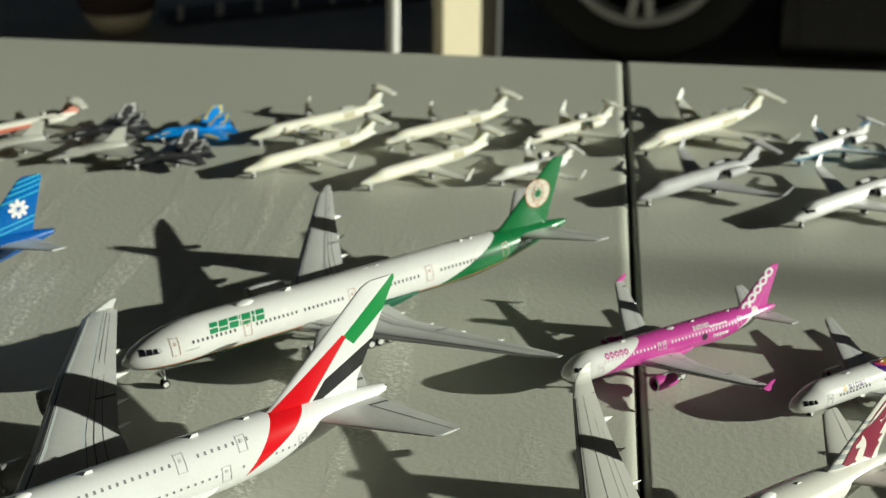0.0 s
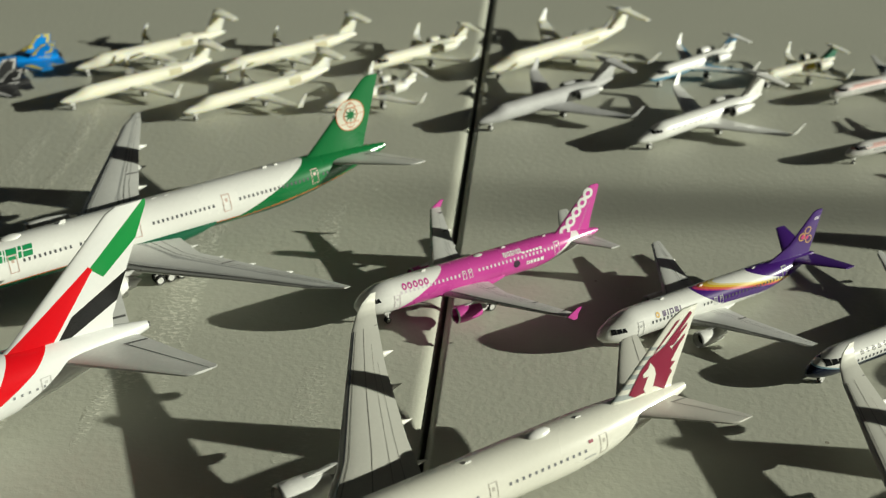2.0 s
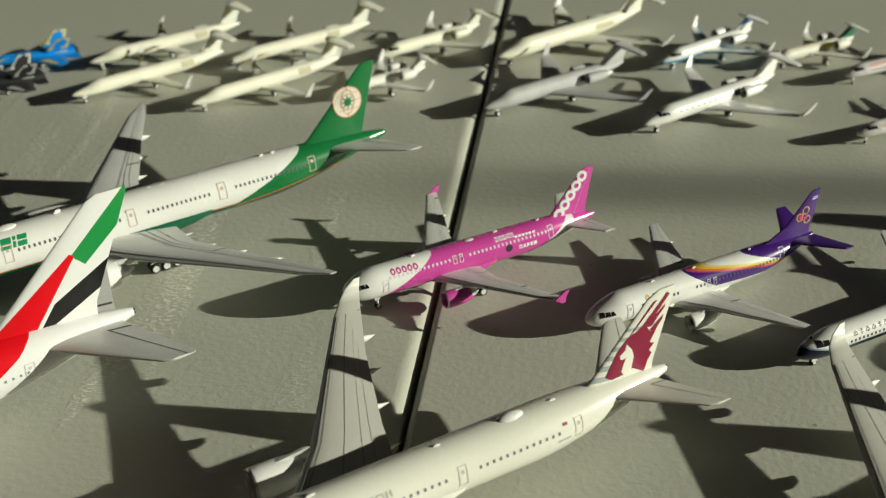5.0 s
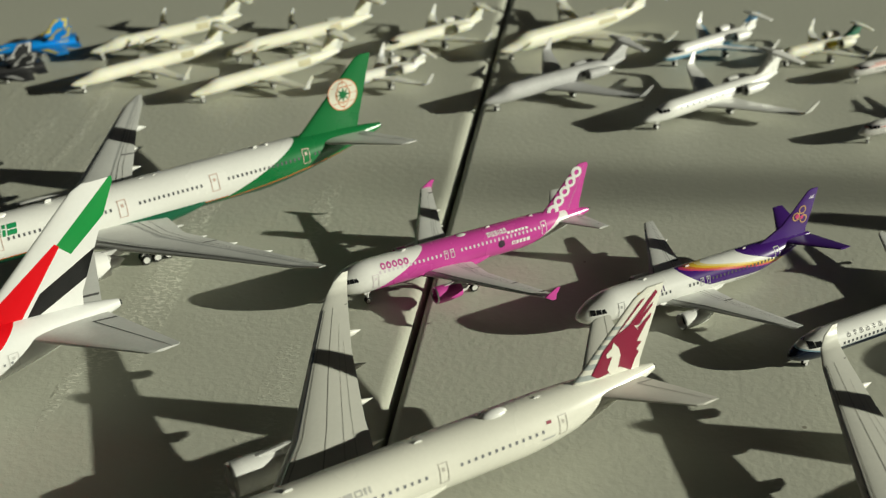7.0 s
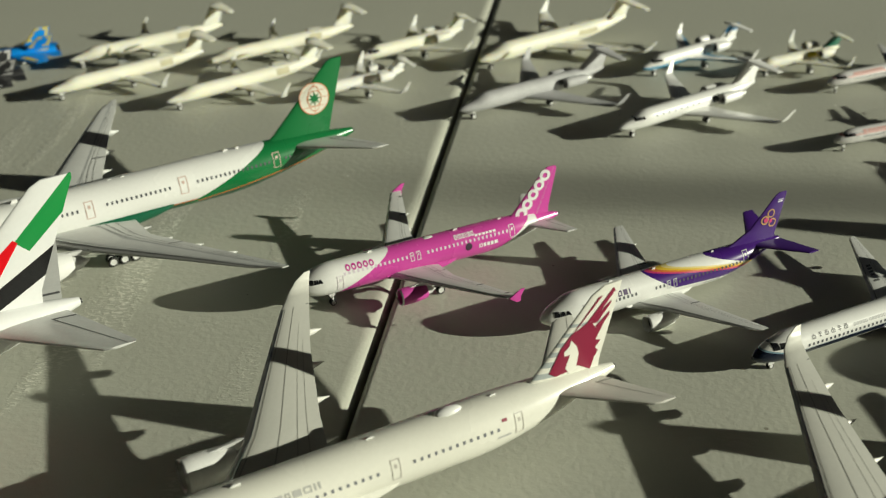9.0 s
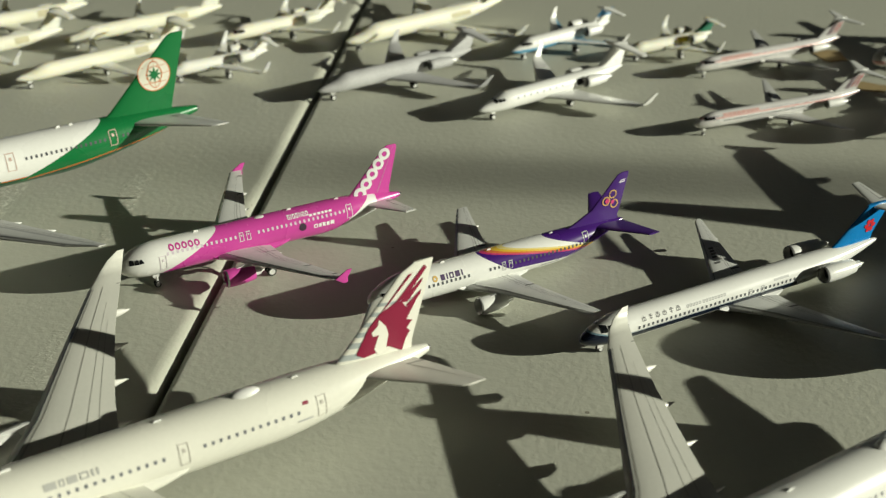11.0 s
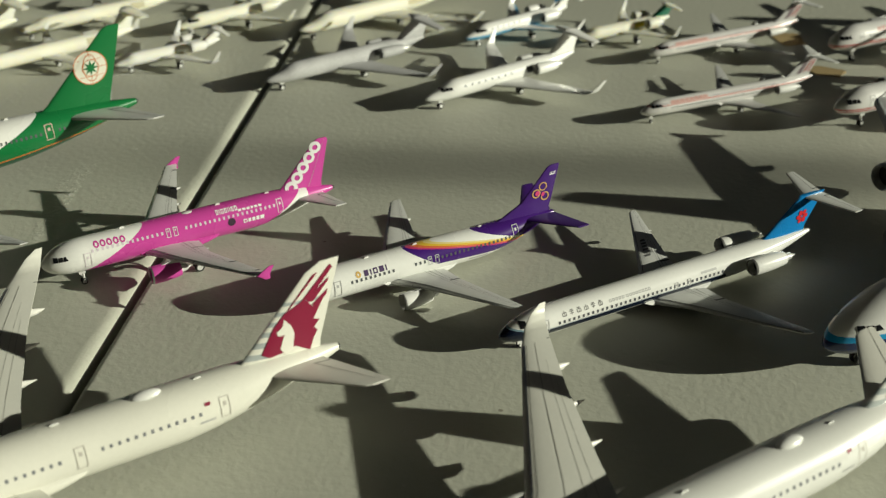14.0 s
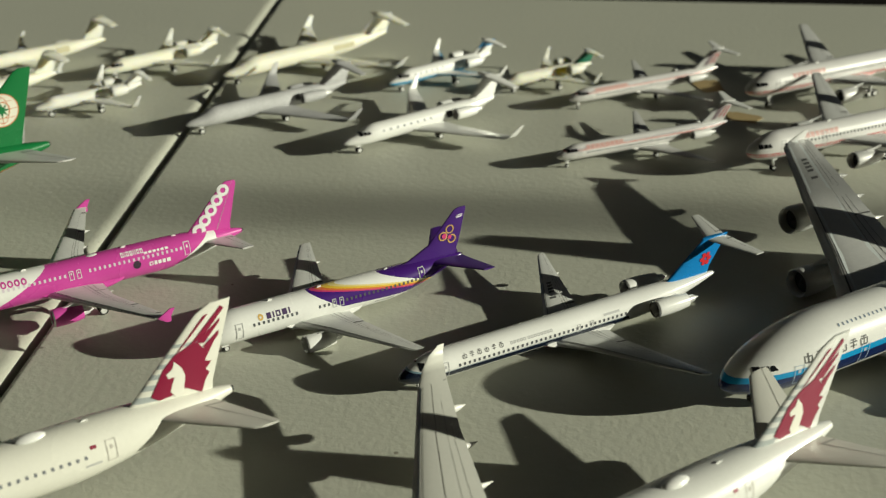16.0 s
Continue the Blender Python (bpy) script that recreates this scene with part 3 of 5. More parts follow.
for side, width, depth in ((-1, 0.0050, 0.0015), (1, 0.0026, 0.0016)):
    lip = [(0.0010 + width + 0.0006, 0.0)] + [(0.0010 + width * (1 - q / 9), -depth * (q / 9) ** 2.6) for q in range(10)] + [(0.0007, -depth - 0.0009), (0.0006, -depth - 0.003)]
    prof = [(side * x, z) for x, z in OUT + lip] + [(side * lip[-1][0], -0.045)]
    rings = [[(x, y, TOP + (z if z < -0.04 else z + d)) for x, z in prof] for y, d in END]
    part("tabletop", ring_mesh(rings), M["table"], table)
for x in (-0.75, 0.75):
    for y in (-0.27, 0.29):
        part("leg", rod(bmesh.new(), (x, y, -0.74), (x, y, -0.045), 0.014, 16), M["silver"], table)
bm = bmesh.new()
bmesh.ops.create_grid(bm, x_segments=2, y_segments=2, size=400.0, matrix=Matrix.Translation((0, 0, -0.74)))
tagged(part("ground", bm, M["concrete"], None, "", False), "dim grey-brown concrete yard", "ground", kind="structure")

# unseen walls and roof added round the table to limit sky light
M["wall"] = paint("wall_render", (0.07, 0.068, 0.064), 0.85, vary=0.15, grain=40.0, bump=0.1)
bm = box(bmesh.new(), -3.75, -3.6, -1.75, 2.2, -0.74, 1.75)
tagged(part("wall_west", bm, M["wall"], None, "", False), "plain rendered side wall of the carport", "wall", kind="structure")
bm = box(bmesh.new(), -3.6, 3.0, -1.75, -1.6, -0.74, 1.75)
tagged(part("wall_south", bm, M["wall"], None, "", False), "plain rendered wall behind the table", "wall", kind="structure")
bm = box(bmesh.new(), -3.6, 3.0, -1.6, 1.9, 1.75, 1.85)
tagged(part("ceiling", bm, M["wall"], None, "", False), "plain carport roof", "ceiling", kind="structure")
# slim post towards the sun, unseen, added to cast the table's soft shadow band
tagged(part("post", box(bmesh.new(), 4.50, 4.519, 0.156, 0.175, -0.74, 1.205, 0.003), M["wall"], None, "", False), "slim grey yard post standing alone", "post")

# yard things beyond the table
M["cream_paint"] = paint("cream_paint", (0.72, 0.64, 0.44), 0.5, vary=0.1, grain=40.0)
M["white_paint"] = paint("white_paint", (0.78, 0.77, 0.72), 0.45, vary=0.08, grain=40.0)
M["car_black"] = paint("car_black", (0.006, 0.006, 0.008), 0.25, grain=50.0, vary=0.1, bump=0.0)
M["rim"] = paint("wheel_rim_alloy", (0.62, 0.62, 0.60), 0.4, 0.2, grain=60.0)
M["brown"] = paint("dark_brown_weave", (0.05, 0.025, 0.02), 0.8, grain=120.0, bump=0.3)
pot = tagged(new("bowl_planter"), "round cream bowl with a dark woven rim on the ground", "planter")
pot.matrix_basis = pose(-1.21, 2.70, -0.74) @ Matrix.Diagonal((0.62, 0.62, 0.62, 1))
rings = [[(r * math.cos(2 * math.pi * i / 40), r * math.sin(2 * math.pi * i / 40), z) for i in range(40)] for z, r in ((0.0, 0.05), (0.004, 0.085), (0.03, 0.118), (0.07, 0.138), (0.10, 0.146), (0.102, 0.138), (0.06, 0.12), (0.02, 0.08))]
part("bowl", ring_mesh(rings), M["cream_paint"], pot)
rings = [[((r + 0.004 * math.sin(i * 6.0)) * math.cos(2 * math.pi * i / 60), (r + 0.004 * math.sin(i * 6.0)) * math.sin(2 * math.pi * i / 60), z) for i in range(60)] for z, r in ((0.098, 0.12), (0.10, 0.152), (0.15, 0.165), (0.22, 0.16), (0.23, 0.10))]
part("woven_rim", ring_mesh(rings), M["brown"], pot, "dark brown woven rim")
rack = tagged(new("peg_rack"), "low dark rack with a row of short white pegs", "rack")
rack.matrix_basis = pose(-0.709, 2.972, -0.74, 0, 0, 27.9)
part("board", box(bmesh.new(), -0.45, 0.45, -0.02, 0.12, 0.0, 0.010, 0.003), paint("dark_board", (0.07, 0.06, 0.05), 0.7, grain=40.0), rack)
for i in range(8):
    part("peg", rod(bmesh.new(), (-0.415 + 0.1045 * i, 0.0, 0.008), (-0.410 + 0.1045 * i, 0.006, 0.045), 0.0075, 12), M["white_paint"], rack)
tagged(part("pole", rod(bmesh.new(), (-0.418, 2.15, -0.74), (-0.400, 2.15, 0.3), 0.0125, 20), M["white_paint"], None), "thin white metal pole standing on the ground", "pole")
sq = part("square_post", box(bmesh.new(), -0.050, 0.050, -0.02, 0.02, 0.0, 2.49, 0.004), M["cream_paint"], None, "", False)
sq.matrix_basis = pose(-0.296, 2.30, -0.74, 0, 0, 38)
bd = part("grey_board", box(bmesh.new(), -0.03, 0.03, -0.012, 0.012, 0.0, 2.49, 0.003), M["wall"], None, "", False)
bd.matrix_basis = pose(-0.235, 2.35, -0.74, 0, 0, -15)
tagged(bd, "dull grey upright board beside the post", "board")
tagged(sq, "square cream-painted wooden post on the ground", "post")
car = tagged(new("parked_car"), "black parked car with a grey alloy wheel", "car")
car.matrix_basis = pose(-0.006, 2.576, -0.74, 0, 0, 0)
bm = bmesh.new()
prof = [(-0.26, 0.20), (-0.25, 0.62), (0.2, 0.78), (2.2, 0.95), (3.6, 0.95), (3.7, 0.06), (0.50, 0.06), (0.44, 0.40), (0.28, 0.58), (0.11, 0.63), (-0.06, 0.58), (-0.20, 0.42)]
rings = [[(x, y, z) for x, z in prof] for y in (0.02, 1.6)]
part("body", ring_mesh(rings), M["car_black"], car, "", False)
part("sill", box(bmesh.new(), 0.45, 3.5, 0.05, 0.12, 0.02, 0.2, 0.01), M["car_black"], car)


def disc_rings(prof, cx, cy, cz, n=48):
    return [[(cx + r * math.cos(2 * math.pi * i / n), cy + y, cz + r * math.sin(2 * math.pi * i / n)) for i in range(n)] for y, r in prof]


wh = part("wheel", ring_mesh(disc_rings([(0.05, 0.19), (0.0, 0.20), (-0.012, 0.235), (0.0, 0.27), (0.03, 0.293), (0.17, 0.293), (0.2, 0.25)], 0.117, 0.0, 0.294), False, True), M["tyre"], car, "black rubber tyre")
rim = part("rim", ring_mesh(disc_rings([(0.04, 0.172), (0.0, 0.178), (-0.004, 0.190), (0.004, 0.200), (0.03, 0.20)], 0.117, 0.0, 0.294), False, False), M["rim"], car, "grey alloy rim")
rim.parent = wh
for i in range(5):
    a0 = radians(-90 + 72 * i)
    for off in (-0.13, 0.13):
        a = a0 + off
        bm = rod(bmesh.new(), (0.117 + 0.03 * math.cos(a0), 0.02, 0.294 + 0.03 * math.sin(a0)), (0.117 + 0.180 * math.cos(a), 0.012, 0.294 + 0.180 * math.sin(a)), 0.012, 10)
        sp = part("spoke", bm, M["rim"], car)
        sp.parent = wh


def blocks(u, z, hgt, widths, gap):
    """A word as a row of plain blocks: (width, hollow) each."""
    out = []
    for w, hollow in widths:
        if hollow:
            t = hgt * 0.24
            out += frame_rects(u, u + w, z, z + hgt, t)
        elif w:
            out.append(rect(u, u + w, z, z + hgt))
        u += w + gap
    return out


def glyphs(u, z, size, n, gap, skip=()):
    """A row of unreadable square characters, each a few plain bars."""
    out, t = [], size * 0.13
    for i in range(n):
        if i not in skip:
            v = i % 3
            out += [rect(u, u + size, z + size * 0.62, z + size * 0.62 + t), rect(u + size * 0.44, u + size * 0.44 + t, z, z + size)]
            out += [rect(u + size * 0.1, u + size * 0.9, z + size * (0.05 + 0.2 * (v == 1)), z + size * (0.05 + 0.2 * (v == 1)) + t)]
            if v != 1:
                out += [rect(u, u + t, z + size * 0.1, z + size * 0.6), rect(u + size - t, u + size, z + size * 0.1, z + size * 0.6)]
            if v:
                out += [rect(u + size * 0.15, u + size * 0.85, z + size * 0.84, z + size * 0.84 + t)]
        u += size + gap
    return out


def slant_blocks(u, z, h, widths):
    """A heavy word as plain shapes: leaning blocks, each parted by a thin slit."""
    out = []
    for i, w in enumerate(widths):
        cut = (0.55, 0.40, 0.64)[i % 3]
        for a, b in ((0.0, cut - 0.05), (cut + 0.05, 1.0)):
            out.append([(u + 0.28 * a, z + h * a), (u + w + 0.28 * a, z + h * a), (u + w + 0.28 * b, z + h * b), (u + 0.28 * b, z + h * b)])
        u += w + 0.20
    return out


def star(u, z, r0, r1, n):
    return [(u + (r1 if i % 2 else r0) * math.sin(math.pi * i / n), z + (r1 if i % 2 else r0) * math.cos(math.pi * i / n)) for i in range(2 * n)]


def petals(u, z, r, n, wid):
    out = []
    for i in range(n):
        a = 2 * math.pi * i / n
        c, s_ = math.cos(a), math.sin(a)
        shape = [(0.12, 0.0), (0.5, -wid), (0.85, -wid * 0.9), (1.0, 0.0), (0.85, wid * 0.9), (0.5, wid)]
        out.append([(u + r * (p * c - q * s_), z + r * (p * s_ + q * c)) for p, q in shape])
    return out


def cockpit(u, z, w, h, n=3):
    """Windscreen panes on one flank, rising with the nose."""
    out = []
    for i in range(n):
        a = u + i * w * 1.03
        out.append([(a, z + 0.10 * i * h), (a + w, z + 0.10 * (i + 1) * h), (a + w * (0.95 if i < n - 1 else 0.6), z + h * (1.0 + 0.03 * i)), (a + w * 0.14, z + h * (0.92 + 0.03 * i))])
    return out


# ---- wide-body twin, white over green
GREEN, ORANGE = (0.008, 0.16, 0.045), (0.62, 0.16, 0.03)
WIDE_GREEN = dict(
    L=72.9, w=6.2, h=6.2, belly=2.55, nose=11.0, np=1.8, tail=20.0, cone_z=0.75, k=1.0416, low=-0.69, nose_z=0.36,
    paint=paint("white_green_livery", WHITE, 0.26, coat=0.3, layers=(
        (ORANGE, ((0.0, -1.0, -4.30),)),
        ((0.005, 0.085, 0.04), ((0.0, -1.0, -4.10), )),
        (GREEN, ((1.0, -2.43, 39.6),)),
        (ORANGE, ((0.10, -1.0, 1.15), (1.0, 0.0, 50.0))),
        ((0.005, 0.085, 0.04), ((0.10, -1.0, 1.35), (1.0, 0.0, 50.0))),
    )),
    windows=[(6.5, 9.0, 62.0, 0.66, 0.27, 0.40, ((15.4, 18.2), (24.2, 25.4), (31.5, 35.0), (44.4, 47.4), (58.6, 61.0)))],
    doors=[(6.1, 5.4, 1.15, 2.2), (16.4, 5.4, 1.15, 2.2), (32.6, 5.4, 1.15, 2.2), (45.5, 5.5, 1.15, 2.2), (59.3, 5.7, 1.1, 2.0)], line_w=0.12,
    door_mat=ink("door_red_ink", (0.56, 0.40, 0.35)), cockpit=cockpit(2.1, 5.95, 0.82, 0.78),
    wing=[(0.5, 3.5, 22.8, 15.5, 0.12), (3.0, 3.6, 25.0, 13.8, 0.12), (10.2, 4.6, 30.2, 8.4, 0.10), (21.0, 5.9, 38.2, 5.0, 0.09), (29.5, 6.8, 44.3, 2.9, 0.09), (32.2, 7.1, 47.3, 0.9, 0.09)],
    wing_box=(0.16, 0.66), box_mat=paint("wing_box_grey", (0.52, 0.53, 0.52), 0.35, vary=0.1), tracks=(6.5, 12.5, 17.5, 23.0), track_over=1.2,
    engines=[dict(y=9.6, u=22.4, z=3.1, l=7.4, r=2.0, mat=M["white"], label="white engine nacelle with a bright lip")],
    stab=[(0.8, 7.4, 62.2, 7.6, 0.10), (10.6, 8.7, 70.6, 2.6, 0.09), (10.9, 8.75, 71.4, 1.7, 0.09)],
    fin=[(7.4, 58.2, 11.0, 0.075), (9.2, 60.6, 9.0, 0.085), (18.2, 69.5, 2.5, 0.085), (18.6, 70.3, 1.7, 0.085)],
    fin_line=False, fin_mat=paint("green_fin", GREEN, 0.28, coat=0.3), fin_label="green fin with a pale globe emblem",
    emblems=[([blob(67.3, 13.4, 2.35, 28)], ink("globe_cream", (0.72, 0.70, 0.60)), "emblem_disc"),
             (ringed(67.3, 13.4, 2.22, 2.35, 28) + ringed(67.3, 13.4, 1.1, 1.2, 20, 1.0) + [rect(65.1, 69.5, 13.36, 13.44), rect(67.26, 67.34, 11.1, 15.7), rect(65.6, 69.0, 12.2, 12.28), rect(65.6, 69.0, 14.5, 14.58)] + ringed(67.3, 13.4, 0.95, 1.02, 18, 1.9), ink("globe_orange", (0.60, 0.22, 0.10)), "emblem_outline"),
             ([star(67.3, 13.4, 1.15, 0.45, 8)], ink("star_green", (0.01, 0.16, 0.05)), "emblem_star")],
    prints=[(slant_blocks(11.6, 7.05, 1.12, (1.15, 1.3, 1.3, 0.12, 1.3, 0.4, 1.2)), ink("title_green", (0.01, 0.25, 0.09)), "title_bar"),
            ([rect(7.9, 9.9, 5.75, 5.88)], M["faint"], "registration_bar"), (ringed(4.6, 6.5, 0.20, 0.27, 8), M["faint"], "crest")],
    aerials=[(24.0, 0.9, 1.0), (36.5, 0.25, 0.8), (38.3, 0.25, 0.8), (53.0, 0.6, 0.7), (54.8, 0.5, 0.6)], domes=[(17.8, 1.5, 0.75, 0.42)],
    fairing=(24.0, 46.0, 3.3, 1.9, 4.9), fairing_mat=paint("belly_green", (0.006, 0.10, 0.05), 0.3),
    mains=[(35.8, 5.5, 3.6, 0.68, 0.55, 3)], nosegear=(5.6, 3.0, 0.60, 0.42))
put(aircraft("airliner_model", WIDE_GREEN, "long white twin-jet model with a green tail and belly", group="big airliners in the front rows"), -0.1775, -0.0274, 38.9)

# ---- double-decker, white with a flag-striped fin
COOL_WHITE = (0.77, 0.775, 0.765)
FLAG_RED, FLAG_GREEN, FLAG_BLACK = (0.70, 0.006, 0.012), (0.015, 0.26, 0.06), (0.012, 0.012, 0.013)
DOUBLE_DECK = dict(
    L=71.2, w=7.14, h=8.4, belly=1.9, nose=8.5, tail=24.0, cone_z=0.70, nose_z=0.36, cone_r=0.06,
    windows=[(6.1, 9.5, 58.0, 0.90, 0.26, 0.34, ((13.2, 16.2), (22.2, 25.2), (35, 38.2), (45.6, 48.6), (49.5, 52.7))), (9.05, 11.5, 50.5, 0.90, 0.26, 0.34, ((20.4, 23.2), (40.4, 43.4)))],
    doors=[(8.0, 4.1, 1.2, 2.2), (14.5, 4.1, 1.2, 2.2), (23.5, 4.1, 1.2, 2.2), (36.5, 4.1, 1.2, 2.2), (46.4, 5.0, 1.2, 2.2), (57.0, 5.4, 1.2, 2.0), (21.5, 8.2, 1.2, 1.7), (41.2, 8.1, 1.2, 1.8), (49.0, 8.1, 1.2, 1.6)],
    cockpit=cockpit(2.0, 6.25, 0.85, 0.85),
    wing=[(1.0, 3.8, 19.0, 20.0, 0.12), (3.6, 4.0, 21.4, 17.6, 0.13), (13.6, 5.4, 28.6, 11.4, 0.11), (26.0, 7.0, 36.2, 8.4, 0.09), (38.2, 8.0, 44.4, 5.2, 0.08), (39.2, 8.05, 45.8, 3.4, 0.06)],
    wing_box=(0.14, 0.62), box_mat=paint("wing_box_pale", (0.68, 0.72, 0.72), 0.35, vary=0.1),
    winglet=[(39.2, 7.2, 48.6, 1.0, 0.10), (39.3, 8.05, 46.2, 3.2, 0.10), (39.4, 9.3, 49.2, 0.9, 0.10)],
    tracks=(9.0, 14.5, 19.0, 24.0, 29.0), track_over=1.7, track_r=0.5,
    engines=[dict(y=14.7, u=25.0, z=3.0, l=6.6, r=1.85, mat=M["silver"], label="grey engine nacelle"), dict(y=25.7, u=33.8, z=4.6, l=6.6, r=1.85, mat=M["silver"], label="grey engine nacelle")],
    stab=[(0.9, 7.6, 59.0, 10.4, 0.10), (14.6, 9.3, 69.2, 3.9, 0.09), (15.1, 9.4, 70.2, 2.6, 0.09)],
    fin=[(8.4, 51.4, 15.6, 0.07), (10.6, 54.8, 12.4, 0.08), (23.4, 68.0, 4.9, 0.08), (24.0, 69.3, 3.6, 0.08)],
    aerials=[(31.0, 0.8, 1.2), (44.0, 0.8, 1.2), (51.0, 0.6, 0.9)], domes=[(24.0, 1.2, 0.6, 0.45)],
    fairing=(20.0, 48.0, 3.9, 1.5, 5.2), mains=[(33.5, 6.2, 4.0, 0.70, 0.55, 2), (36.5, 2.6, 3.0, 0.70, 0.55, 3)], nosegear=(5.2, 2.8, 0.74, 0.50))
DECK_FLAG = dict(DOUBLE_DECK, paint=paint("white_red_stripe_livery", COOL_WHITE, 0.24, coat=0.35, layers=(
        (FLAG_RED, ((1.0, -0.85, 45.65), (-1.0, 1.35, -45.5), (-1.0, 1.9, -40.95))),)),
    fin_mat=paint("flag_fin", COOL_WHITE, 0.24, coat=0.35, layers=(
        (FLAG_BLACK, ((1.31, -1.0, 69.4), (0.5, -1.0, 18.9), (-0.458, 1.0, -18.75))),
        (FLAG_GREEN, ((0.885, -1.0, 40.2), (-0.80, 1.0, -37.4), (1.02, 1.0, 84.0))),
        (FLAG_RED, ((0.73, -1.0, 29.7), (-1.31, 1.0, -68.6), (-1.02, -1.0, -84.2))))),
    win_mat=ink("window_soft", (0.24, 0.25, 0.26)), fin_line=False, fin_label="white fin with red, green and black flag bands", line_w=0.11, door_mat=ink("door_soft", (0.55, 0.55, 0.54)))
put_tail(aircraft("airliner_model", DECK_FLAG, "white double-deck airliner model with flag-striped tail", group="big airliners in the front rows"), -0.0845, -0.0387, 40.4, 71.2 * S)

# ---- double-decker, white over blue
DECK_BLUE = dict(DOUBLE_DECK, wing_marks=(3.25, 0.075, 6, 0.34, 0.50), k=1.0349, low=1.13, h=7.45, belly=2.6, nose=14.0, np=1.9, nose_z=0.30, cockpit=cockpit(2.6, 6.50, 0.84, 0.66), windows=[(9.15, 13.5, 55.0, 0.62, 0.17, 0.22, ())], win_mat=ink("window_blue", (0.16, 0.22, 0.30)), doors=[(7.0, 4.6, 1.2, 2.2), (16.0, 4.6, 1.2, 2.2)], line_w=0.10, door_mat=ink("door_pale_blue", (0.42, 0.50, 0.58)), paint=paint("white_blue_livery", WHITE, 0.24, coat=0.35, layers=(
        ((0.01, 0.30, 0.62), ((0.03, -1.0, -6.32),)),
        ((0.008, 0.022, 0.10), ((0.02, -1.0, -5.72),)), (WHITE, ((0.05, -1.0, -3.6), (1.0, 0.0, 8.0))),)),
    fin_mat=paint("blue_fin", (0.01, 0.30, 0.62), 0.25),
    prints=[(glyphs(8.2, 6.75, 1.05, 6, 0.47), M["line"], "title_bar")],
    wing_mat=M["silver"])
put(aircraft("airliner_model", DECK_BLUE, "white double-deck airliner model with blue cheat stripes", group="big airliners in the front rows"), 0.1968, -0.0332, 35.0)

